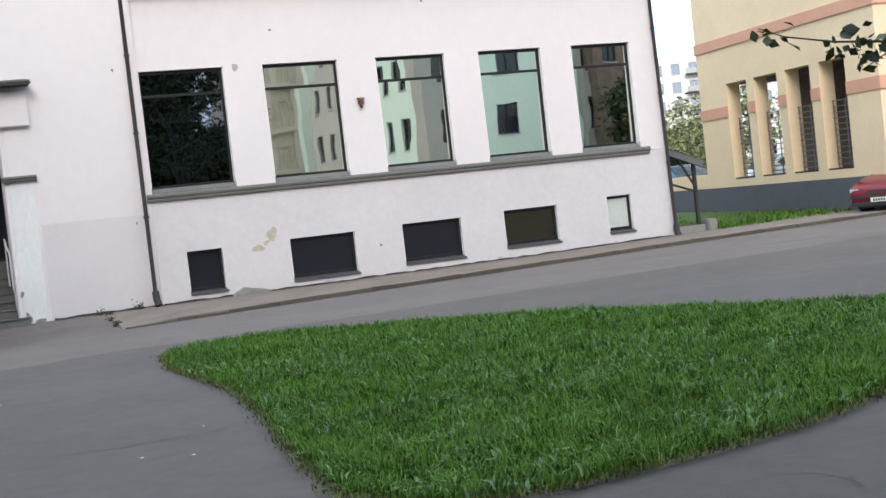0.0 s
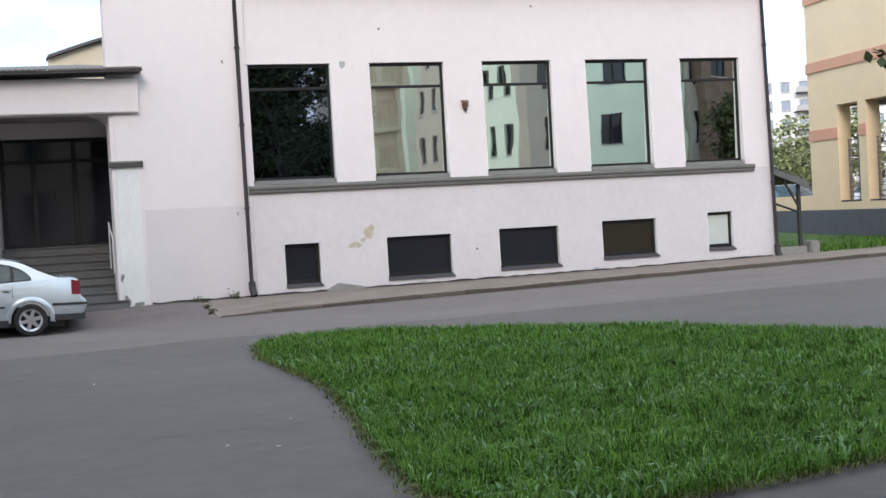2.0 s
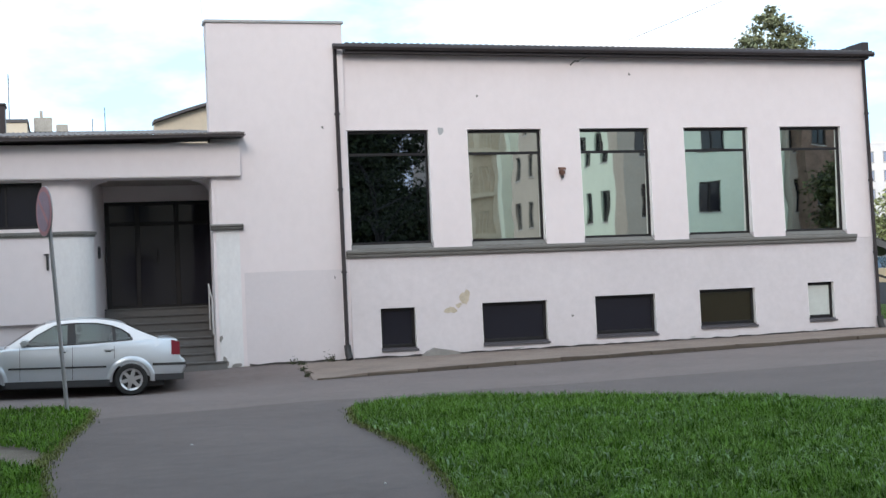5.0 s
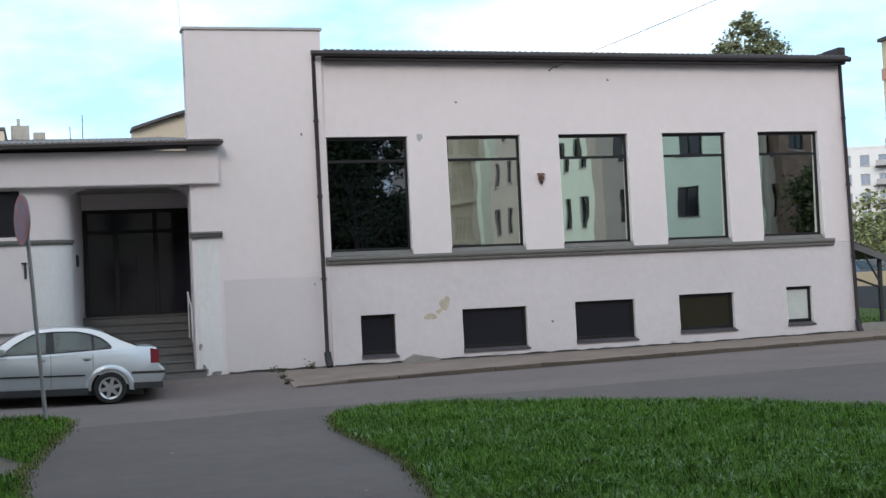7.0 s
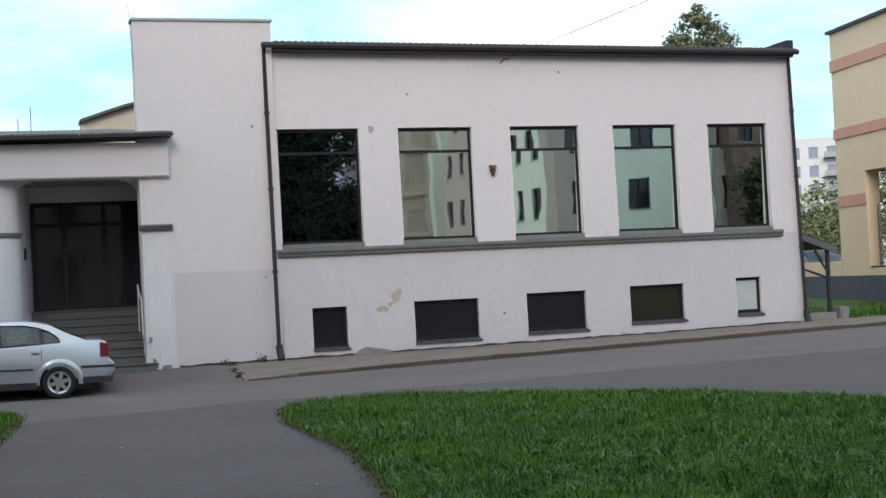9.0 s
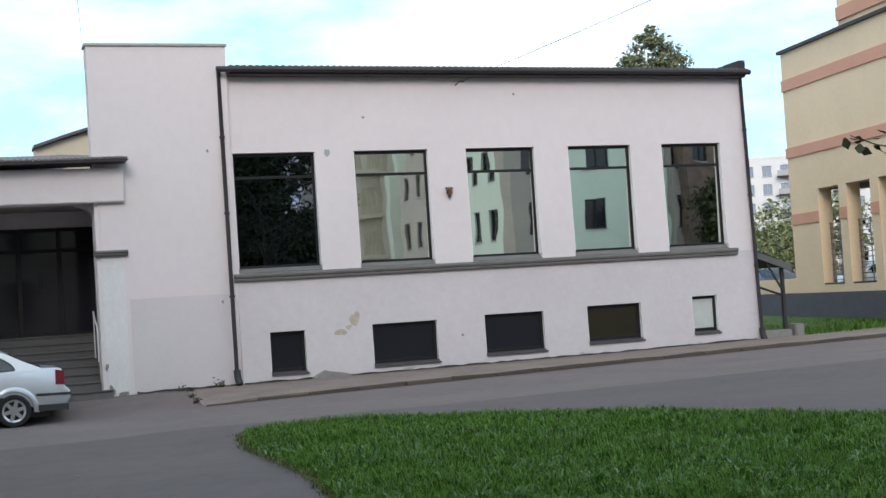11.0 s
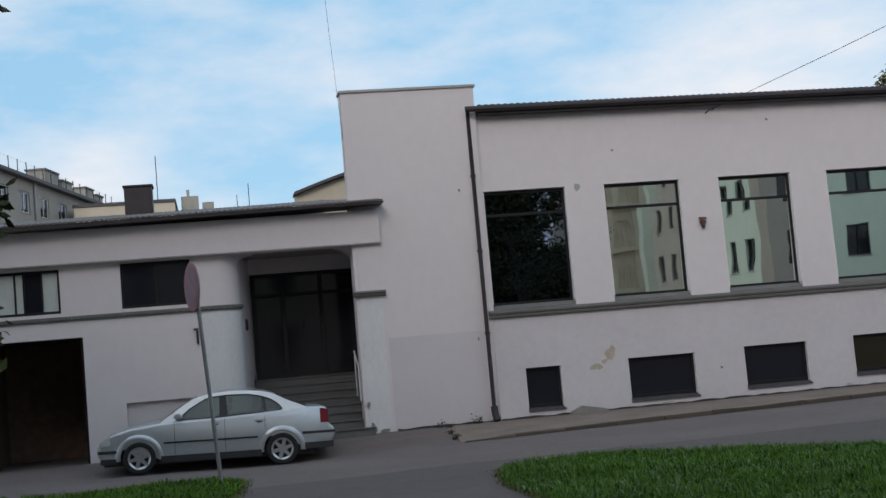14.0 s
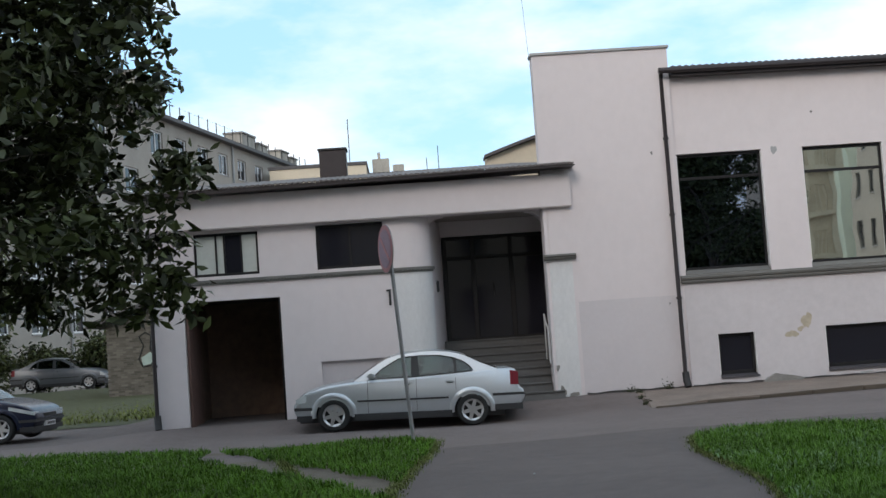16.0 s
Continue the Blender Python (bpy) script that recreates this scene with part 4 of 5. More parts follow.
    skin("windscreen", roof[0][0], glazed[0], M_SIDEGLASS)
    skin("roof", glazed[0], glazed[1], paint)
    skin("rear_window", glazed[1], roof[-1][0], M_CARGLASS)
    part("dashboard", prism([(-0.88, belt - 0.04), (1.75, belt + 0.05), (1.75, belt + 0.068), (-0.2, belt + 0.0), (-0.45, belt + 0.05), (-0.75, belt + 0.02)], -0.7, 0.7), M_TRIM, c)
    for u, wide in ((0.30, 0.23), (1.02, 0.25)):
        for yc in (-0.36, 0.36):
            part("seat", prism([(u - 0.10, belt - 0.02), (u + 0.06, belt - 0.02), (u + 0.16, belt + 0.20), (u + 0.07, belt + 0.22), (u - 0.02, belt + 0.14)], yc - wide, yc + wide), M_SEAT, c)
            part("headrest", box(u + 0.08, u + 0.17, yc - 0.13, yc + 0.13, belt + 0.23, belt + 0.37, 0.03), M_SEAT, c)
    # flared arches
    for x in (wf, wr):
        for s in (-1, 1):
            bm = bmesh.new()
            rows = []
            for k in range(25):
                t = math.radians(-6 + 192 * k / 24)
                rows.append([bm.verts.new((x + r * math.cos(t), s * flank(x + r * math.cos(t), d, 0.31 + r * math.sin(t)), 0.31 + r * math.sin(t))) for r, d in ((0.352, -0.07), (0.352, 0.012), (0.365, 0.022), (0.40, 0.022), (0.435, 0.010), (0.46, -0.006))])
            for p, q in zip(rows, rows[1:]):
                for k in range(5):
                    bm.faces.new((p[k], p[k + 1], q[k + 1], q[k]))
            part("wheel_arch", bm, paint, c, smooth=True)
    # wheels
    for x in (wf, wr):
        for s in (-1, 1):
            wheel = new("wheel")
            wheel.parent = c
            y = s * 0.79
            prof = [(0.215, -0.10), (0.285, -0.105), (0.308, -0.08), (0.313, 0.0), (0.308, 0.08), (0.285, 0.105), (0.215, 0.10)]
            bm = bmesh.new()
            rings = [[bm.verts.new((x + r * math.cos(t), y + w, 0.313 + r * math.sin(t))) for t in [2 * math.pi * k / 36 for k in range(36)]] for r, w in prof]
            for a, b in zip(rings, rings[1:] + rings[:1]):
                for k in range(36):
                    bm.faces.new((a[k], a[(k + 1) % 36], b[(k + 1) % 36], b[k]))
            part("tyre", bm, M_TYRE, wheel, smooth=True)
            bm = bmesh.new()
            for r0, r1, w0, w1 in ((0.175, 0.218, 0.065, 0.09),):
                for k in range(36):
                    t0, t1 = 2 * math.pi * k / 36, 2 * math.pi * (k + 1) / 36
                    q = [(x + r * math.cos(t), y + s * w, 0.313 + r * math.sin(t)) for r, w, t in ((r0, w0, t0), (r1, w1, t0), (r1, w1, t1), (r0, w0, t1))]
                    bm.faces.new([bm.verts.new(p) for p in q])
            for k in range(6):
                t = 2 * math.pi * k / 6 + 0.26
                d, e = Vector((math.cos(t), 0, math.sin(t))), Vector((-math.sin(t), 0, math.cos(t)))
                o = Vector((x, y, 0.313))
                near_, far_ = [o + d * 0.03 + e * g + Vector((0, s * 0.085, 0)) for g in (-0.04, 0.04)], [o + d * 0.20 + e * g + Vector((0, s * 0.085, 0)) for g in (-0.028, 0.028)]
                deep = Vector((0, -s * 0.04, 0))
                vv = [bm.verts.new(p) for p in (near_[0], near_[1], far_[1], far_[0], near_[0] + deep, near_[1] + deep, far_[1] + deep, far_[0] + deep)]
                for f in ((0, 1, 2, 3), (0, 4, 5, 1), (1, 5, 6, 2), (2, 6, 7, 3), (3, 7, 4, 0)):
                    bm.faces.new([vv[i] for i in f])
            part("rim", bm, M_RIM, wheel, "six-spoke alloy rim")
            part("hub", tube([(x, y + s * 0.03, 0.313), (x, y + s * 0.095, 0.313)], 0.05, 14), M_RIM, wheel)
            part("brake_disc", tube([(x, y - s * 0.05, 0.313), (x, y + s * 0.03, 0.313)], 0.19, 24), M_TYRE, wheel)
        part("wheel_housing", box(x - 0.36, x + 0.36, -0.66, 0.66, 0.22, 0.60), M_TRIM, c)
    part("underbody", box(-2.0, 2.0, -0.7, 0.7, 0.17, 0.30), M_TRIM, c)
    for s in (-1, 1):
        y = s * (W + 0.004)
        def strip(name, x0, x1, z0, z1, material, d=0.012, bev=0.004):
            part(name, box(x0, x1, min(y, y - s * 0.05) - (d if s < 0 else 0), max(y, y - s * 0.05) + (d if s > 0 else 0), z0, z1, bev), material, c)
        strip("rub_strip", wf + 0.46, wr - 0.46, 0.555, 0.59, M_TRIM)
        strip("sill_trim", wf + 0.40, wr - 0.40, 0.20, 0.325, M_TRIM)
        for xs_ in (-0.66, 0.29, 1.06):
            low = 0.34 if xs_ < 1 else 0.72
            bm = bmesh.new()
            rows = [[bm.verts.new((xs_ + e, s * flank(xs_, 0.0015, z), z)) for e in (-0.004, 0.004)] for z in [low + (belt - 0.035 - low) * k / 8 for k in range(9)]]
            for p, q in zip(rows, rows[1:]):
                bm.faces.new((p[0], p[1], q[1], q[0]))
            part("door_seam", bm, M_TRIM, c)
        for xs_ in (0.12, 0.95):
            yh = s * flank(xs_, 0.008, 0.89)
            part("door_handle", box(xs_ - 0.09, xs_ + 0.09, yh - 0.02, yh + 0.02, 0.872, 0.905, 0.012), paint, c)
            part("handle_recess", box(xs_ - 0.05, xs_ + 0.05, yh - 0.018, yh + 0.006, 0.855, 0.871, 0.004), M_TRIM, c)
        part("mirror", box(-0.66, -0.50, s * 0.93 - 0.09, s * 0.93 + 0.09, belt + 0.0, belt + 0.115, 0.035), paint, c)
    end, nose = (2.395, 2.085) if not hatch else (2.13, 2.12)

    def band(name, x0, x1, z0, z1, proud):
        """A belt round the car's end that follows its plan."""
        xs_ = [x0 + (x1 - x0) * k / 6 for k in range(7)]
        plan = [(x, flank(x, proud)) for x in xs_] + [(x, -flank(x, proud)) for x in xs_[::-1]]
        bm = bmesh.new()
        a, b = [bm.verts.new((x, y, z0)) for x, y in plan], [bm.verts.new((x, y, z1)) for x, y in plan]
        bm.faces.new(a)
        bm.faces.new(b[::-1])
        for k in range(len(a)):
            q = (k + 1) % len(a)
            bm.faces.new((a[k], b[k], b[q], a[q]))
        part(name, bm, M_TRIM, c)

    def lamp(name, s, x0, x1, low, high, material, label):
        """A lamp let into the corner, with a lower and an upper edge from x0 to x1."""
        bm = bmesh.new()
        rows = []
        for k in range(7):
            f = k / 6
            x, za, zb = x0 + (x1 - x0) * f, low[0] + (low[1] - low[0]) * f, high[0] + (high[1] - high[0]) * f
            ya, yo = s * flank(x, 0.008, za), s * flank(x, 0.008, zb)
            rows.append([bm.verts.new(p) for p in ((x, ya, za), (x, yo, zb), (x, yo - s * 0.24, zb - 0.005), (x, ya - s * 0.24, za))])
        for a, b in zip(rows, rows[1:]):
            for k in range(4):
                bm.faces.new((a[k], a[(k + 1) % 4], b[(k + 1) % 4], b[k]))
        bm.faces.new(rows[0])
        bm.faces.new(rows[-1][::-1])
        part(name, bm, material, c, label)
    for s in (-1, 1):
        if hatch:
            lamp("tail_lamp", s, end - 0.24, end - 0.01, (0.74, 0.72), (0.92, 0.86), M_TAIL, "red tail lamp")
            lamp("head_lamp", s, -nose + 0.015, -nose + 0.60, (0.58, 0.72), (0.655, 0.80), M_HEAD, "swept clear head lamp")
        else:
            lamp("tail_lamp", s, 2.13, 2.292, (0.77, 0.765), (1.055, 1.02), M_TAIL, "tall dark red tail lamp")
            lamp("head_lamp", s, -2.06, -1.86, (0.56, 0.59), (0.645, 0.755), M_HEAD, "clear head lamp")
    band("bumper_strip", wr + 0.40, end + 0.012, 0.565, 0.615, 0.010)
    band("bumper_strip", -nose - 0.012, wf - 0.42, 0.425, 0.485, 0.008)
    band("rear_skirt", wr + 0.44, end - 0.03, 0.28, 0.40, 0.003)
    band("front_skirt", -nose + 0.03, wf - 0.43, 0.22, 0.325, 0.002)
    part("grille", box(-nose - 0.012, -nose + 0.12, -0.36, 0.36, 0.51, 0.60, 0.01), M_TRIM, c)
    part("number_plate", box(-nose - 0.022, -nose + 0.06, -0.26, 0.26, 0.31, 0.42, 0.003), M_PLATE, c, "white number plate with dark bars")
    for k in range(6):
        part("plate_mark", box(-nose - 0.027, -nose - 0.021, -0.2 + 0.07 * k, -0.16 + 0.07 * k, 0.335, 0.395), M_INK, c)
    return c


car("silver four-door saloon parked before the entrance steps", pose(-0.22, 27.02, -0.230, 0, 1.4, 0) @ Matrix.Diagonal((0.98, 1, 0.965, 1)), M_SILVER)
car("dark navy hatchback at the street's edge", pose(-10.4, 31.9, -0.27, 0, 0, 172), M_NAVY, True)
car("dark grey saloon parked near the flats", pose(-16.2, 64.9, -0.02, 0, 0, 178), M_GREYCAR)
car("dark red car parked at the kerb", pose(25.45, 27.5, 0.10, 0, 0, 22), M_REDCAR, True)
car("white car parked behind the ochre arcade", pose(34.1, 44.6, 0.55, 0, 0, 0), M_WHITECAR, True)
car("blue car parked behind the hall", pose(28.75, 43.4, 0.55, 0, 0, 90), M_BLUECAR)

# ---- road sign ----
sign = thing("road_sign", "faded round no-parking sign on a leaning pole", "road sign")
sx, sy, sz = -0.03, 21.6, -0.10
part("pole", tube([(sx, sy, sz - 0.1), (sx - 0.10, sy, sz + 1.5), (sx - 0.21, sy - 0.02, sz + 3.35)], 0.032, 10), M_STEEL, sign, smooth=True)
cx, cz = sx - 0.24, sz + 3.03
turn = Matrix.Translation((cx, sy - 0.05, cz)) @ Euler((0, radians(-3.5), radians(-72))).to_matrix().to_4x4()
def disc(r, y0, y1, n=40):
    bm = tube([(0, y0, 0), (0, y1, 0)], r, n)
    bm.transform(turn)
    return bm
part("plate", disc(0.385, -0.010, 0.004), M_STEEL, sign)
part("red_border", disc(0.375, -0.016, -0.011), M_SIGNRED, sign)
part("blue_field", disc(0.305, -0.022, -0.017), M_SIGNBLUE, sign)
bar = box(-0.30, 0.30, -0.028, -0.023, -0.03, 0.03)
bar.transform(turn @ pose(0, 0, 0, 0, 45, 0))
part("red_bar", bar, M_SIGNRED, sign)
for dz in (-0.16, 0.16):
    part("clamp", box(cx - 0.03, cx + 0.07, sy - 0.05, sy + 0.05, cz + dz - 0.015, cz + dz + 0.015, 0.005), M_STEEL, sign)

# ---- ochre building with an arcade ----
AX = 24.6
OCHRE = thing("ochre_building", "ochre rendered building with salmon bands and an open arcade", "building",
              at=pose(AX, 30, 0, 0, 0, -8) @ pose(-AX, -30, 0))
YN, YF = 27.12, 37.08
ar = [(28.63, 29.9), (30.38, 31.7), (32.16, 33.52), (33.98, 35.25)]
part("wall", pierced(YN, YF, 1.05, 8.72, [(a, b, 1.28, 4.24) for a, b in ar], AX, AX + 0.45, axis="x"), M_OCHRE, OCHRE)
part("upper_wall", box(AX + 0.02, AX + 0.4, YN, 33.3, 8.86, 11.5), M_OCHRE, OCHRE)
part("upper_wall", box(AX + 0.404, 50, 32.9, 33.3, 8.86, 11.5), M_OCHRE, OCHRE)
part("front_wall", box(AX + 0.454, 50, YN, YN + 0.4, 1.05, 11.5), M_OCHRE, OCHRE)
part("back_wall", box(AX + 0.454, 50, YF - 0.3, YF, 4.3, 8.72), M_OCHRE, OCHRE)
part("floor_slab", box(AX + 0.454, 50, YN + 0.404, YF - 0.304, 4.3, 4.6), M_INNER, OCHRE)
part("arcade_floor", box(AX + 0.46, 40, YN + 0.404, YF, 0.6, 1.05), M_PLINTH, OCHRE)
part("inner_wall", box(AX + 2.7, AX + 2.9, YN + 0.41, 35.9, 1.054, 4.296), M_INNER, OCHRE)
part("plinth", box(AX - 0.05, AX + 0.45, YN - 0.05, YF, -0.5, 1.046), M_PLINTH, OCHRE)
part("plinth", box(AX + 0.454, 50, YN - 0.05, YN + 0.4, -0.5, 1.046), M_PLINTH, OCHRE)
for z0, z1, far_ in ((5.36, 5.68, YF + 0.02), (7.5, 7.86, YF + 0.02), (9.0, 9.4, 33.3)):
    part("band", box(AX - 0.05, AX - 0.003 + (0.02 if z0 > 8 else 0), YN - 0.05, far_, z0, z1, 0.005), M_SALMON, OCHRE, "salmon band")
    part("band", box(AX, 50, YN - 0.05, YN - 0.003, z0, z1, 0.005), M_SALMON, OCHRE, "salmon band")
cuts = [YN - 0.05, *[v for a in ar for v in a], YF + 0.02]
for a, b in zip(cuts[::2], cuts[1::2]):
    part("band", box(AX - 0.03, AX - 0.003, a, b, 3.22, 3.56, 0.005), M_SALMON, OCHRE, "salmon band")
part("band", box(AX, 50, YN - 0.05, YN - 0.003, 3.22, 3.56, 0.005), M_SALMON, OCHRE, "salmon band")
part("terrace_wall", box(AX, AX + 0.3, YF + 0.004, YF + 6, 1.05, 1.52, 0.01), M_OCHRE, OCHRE)
part("terrace_plinth", box(AX - 0.05, AX + 0.3, YF + 0.004, YF + 6, -0.5, 1.046), M_PLINTH, OCHRE)
part("roof_edge", box(AX - 0.10, 50, YN - 0.1, YF + 0.1, 8.724, 8.82), M_GUTTER, OCHRE)
for a, b in ar:
    g = new("grille")
    g.parent = OCHRE
    for k in range(12):
        z = 1.42 + 0.157 * k
        part("bar", tube([(AX + 0.32, a, z), (AX + 0.32, b, z)], 0.014, 6), M_STEEL, g)
    for y in (a + 0.06, (a + b) / 2, b - 0.06):
        part("upright", tube([(AX + 0.32, y, 1.28), (AX + 0.32, y, 3.18)], 0.02, 6), M_STEEL, g)
    part("sill", box(AX + 0.02, AX + 0.43, a + 0.003, b - 0.003, 1.284, 1.33), M_GUTTER, g)

# ---- basement stair shelter at the hall's east end ----
shel = thing("stair_shelter", "small lean-to roof on dark posts over a basement stair", "shelter")
part("roof", prism([(18.86, 2.24), (19.86, 1.85), (19.86, 1.93), (18.86, 2.32)], 28.99, 31.6), M_GUTTER, shel)
part("fascia", prism([(18.86, 2.12), (19.90, 1.73), (19.90, 1.90), (18.86, 2.28)], 28.94, 28.986), M_STEP, shel)
for y in (29.1, 31.5):
    part("post", box(19.66, 19.74, y - 0.04, y + 0.04, 0.1, 1.84), M_TRIM, shel)
part("brace", tube([(18.88, 29.06, 1.42), (19.68, 29.06, 1.14)], 0.028, 6), M_TRIM, shel)
part("brace", tube([(19.2, 29.06, 2.05), (19.68, 29.06, 1.25)], 0.028, 6), M_TRIM, shel)
part("kerb_wall", box(18.86, 19.80, 28.95, 29.15, -0.1, 0.30, 0.02), M_CEMENT, shel)
part("kerb_block", box(19.84, 20.10, 28.85, 29.25, -0.1, 0.42, 0.03), M_CEMENT, shel)

# ---- distant houses ----
def flats(label, m, length, storeys, first, step, bays, wall, depth=12, frame_mat=M_WHITEPVC, width=1.35, height=1.5, roof=M_ROOF, eaves=0.4, pane=M_GLASS_LOW, over=0.9):
    """A block of flats: its face along x from 0, towards -y, with a pierced wall and glazed windows."""
    h = thing("apartment_building", label, "building", at=m)
    gap = length / bays
    holes_ = [(gap * (i + .5) - width / 2, gap * (i + .5) + width / 2, first + step * j, first + step * j + height) for i in range(bays) for j in range(storeys)]
    top = first + step * (storeys - 1) + height + over
    part("wall", pierced(0, length, -1, top, holes_, 0, 0.4), wall, h)
    part("side_wall", box(-0.002, 0.4, 0.404, depth, -1, top), wall, h)
    part("side_wall", box(length - 0.4, length + 0.002, 0.404, depth, -1, top), wall, h)
    part("back_wall", box(0, length, depth + 0.004, depth + 0.3, -1, top), wall, h)
    part("roof", box(-eaves, length + eaves, -eaves, depth + 0.5, top + 0.004, top + 0.3, 0.03), roof, h)
    for a, b, c, d in holes_:
        w = new("window")
        w.parent = h
        fr_ = bmesh.new()
        for p in ((a, a + .1, c, d), (b - .1, b, c, d), (a + .1, b - .1, c, c + .1), (a + .1, b - .1, d - .1, d), ((a + b) / 2 - .05, (a + b) / 2 + .05, c + .1, d - .1)):
            box(p[0], p[1], 0.12, 0.2, p[2], p[3], 0, fr_)
        part("frame", fr_, frame_mat, w)
        part("pane", box(a, b, 0.17, 0.18, c, d), pane, w)
        part("sill", box(a - .05, b + .05, -.06, .12, c - .06, c - .004), M_CAP, w)
    return h, top


ang = math.degrees(math.atan2(45.0, 9.07))
block, top = flats("long grey rendered block of flats with white windows", pose(-25.75, 51.8, 0.3, 0, 0, ang), 86, 5, 2.55, 3.1, 18, M_GREYWALL, eaves=0.6, width=2.3, height=1.7)
for k in range(42):
    part("roof_stanchion", tube([(1 + 2.0 * k, -0.5, top + 0.3), (1 + 2.0 * k, -0.5, top + 1.25)], 0.04, 5), M_TRIM, block)
part("roof_rail", tube([(1, -0.5, top + 1.15), (84, -0.5, top + 1.15)], 0.007, 5), M_TRIM, block)
for x, w_, h_ in ((44.0, 2.0, 3.2), (47.0, 2.0, 2.7), (67.5, 3.6, 1.9), (72.0, 3.0, 1.5), (79.0, 2.6, 1.7), (82.5, 2.2, 1.4)):
    part("chimney", box(x, x + w_, 0.8, 2.4, top, top + h_, 0.03), M_CHIMNEY, block, "weathered pale chimney")
    part("chimney_cap", box(x - 0.12, x + w_ + 0.12, 0.68, 2.52, top + h_ + 0.004, top + h_ + 0.16, 0.02), M_CEMENT, block)
for x in (30.0, 61.9):
    part("downpipe", tube([(x, -0.1, 0), (x, -0.1, top)], 0.09, 6), M_CAP, block)
cross, ctop = flats("far cream house end behind the wing", pose(-11, 118, 0, 0, 0, 0), 8.4, 4, 4.9, 3.0, 2, M_CREAM, eaves=0.1)
part("antenna", tube([(6.95, 2, ctop), (6.95, 2, ctop + 4.4)], 0.04, 5), M_TRIM, cross)
low, ltop = flats("far dark-roofed house behind the wing", pose(-2.3, 119, 0, 0, 0, 0), 9.5, 4, 3.95, 3.0, 3, M_GREYWALL, eaves=0.2)
for x, w_, h_ in ((0.2, 1.5, 1.7), (2.0, 1.0, 1.1), (0.7, 0.25, 2.3)):
    part("chimney", box(x, x + w_, 1.5 if h_ < 2 else 1.7, 3.0 if h_ < 2 else 2.0, ltop, ltop + h_, 0.03), M_CHIMNEY, low)
for x, h_ in ((5.05, 1.6), (6.1, 2.6)):
    part("antenna", tube([(x, 2, ltop), (x, 2, ltop + h_)], 0.035, 5), M_TRIM, low)
whiteb, wt = flats("distant white block of flats with dark balconies", pose(100.5, 161, -3.2, 0, 0, -28), 33.6, 8, 1.0, 2.5, 14, M_FARWHITE, width=1.25, height=1.5, frame_mat=M_CAP, roof=M_FARWHITE, eaves=0.02, pane=M_GLASS_DIM)
for j in range(8):
    for i in (0, 3, 6, 9, 12):
        part("balcony", box(2.4 * i + 0.1, 2.4 * i + 2.9, -1.2, -0.01, 0.8 + 2.5 * j, 0.95 + 2.5 * j, 0.02), M_GUTTER, whiteb)
        part("balcony_rail", box(2.4 * i + 0.1, 2.4 * i + 2.9, -1.2, -1.15, 0.954 + 2.5 * j, 1.7 + 2.5 * j), M_CAP, whiteb)

# houses across the street: an unseen sun blocker, then those the tall windows mirror
flats("unseen tall beige house across the street, added to shade lower wall and ground", pose(9, -9, 0, 0, 0, 180), 46, 5, 1.8, 3.4, 13, M_BEIGE, frame_mat=M_FRAME, width=1.2, height=1.9)
flats("mint green rendered house with dark windows", pose(40.0, -12, 0, 0, 0, 180), 8.6, 4, 1.45, 3.55, 1, M_GREEN, frame_mat=M_FRAME, width=1.45, height=1.8)
flats("narrow grey-brown house with dark windows", pose(33.2, -11.8, 0, 0, 0, 180), 3.4, 4, 1.45, 3.4, 1, M_GREYWALL, depth=1.2, frame_mat=M_FRAME, width=1.3, height=1.9)
flats("weathered grey house along the side street", pose(31.2, -25.0, 0, 0, 0, -90), 8.0, 5, 1.8, 3.3, 3, M_GREYWALL, frame_mat=M_BAND, width=1.0, height=1.8)
flats("pale green house at the side street's end", pose(35.4, -40.0, 0, 0, 0, 180), 2.6, 5, 1.8, 3.3, 1, M_PALEGREEN, depth=0.6, frame_mat=M_BAND, width=0.9, height=1.7)
flats("mint green house wing along the side street", pose(31.2, -14.0, 0, 0, 0, -90), 10.9, 4, 1.35, 3.55, 4, M_GREEN, frame_mat=M_FRAME, width=1.1, height=1.9)
ornate, otop = flats("weathered beige house with pilasters and a cornice across the street", pose(40, -44, 0, 0, 0, 180), 10.6, 5, 1.8, 3.4, 5, M_BEIGE, frame_mat=M_STONE, width=0.8, height=2.0, pane=M_BEIGE)
for x in [2.12 * k for k in range(6)]:
    part("pilaster", box(max(0, x - 0.25), min(10.6, x + 0.25), -0.16, -0.004, -1, otop - 0.4, 0.02), M_STONE, ornate)
for z in (4.9, 8.25, 11.6, 15.0):
    part("cornice", box(0, 10.6, -0.32, -0.164, z, z + 0.4, 0.05), M_STONE, ornate)
flats("narrow pale house beside the mint one", pose(41.0, -11.5, 0, 0, 0, 180), 0.95, 4, 1.45, 3.4, 1, M_GREYWALL, depth=3, frame_mat=M_FRAME, width=0.5, height=1.9)
flats("dark brown house at the corner across", pose(60, -10.5, 0, 0, 0, 180), 19.5, 4, 1.8, 3.4, 9, M_RUST, frame_mat=M_FRAME, width=1.0, height=1.9)

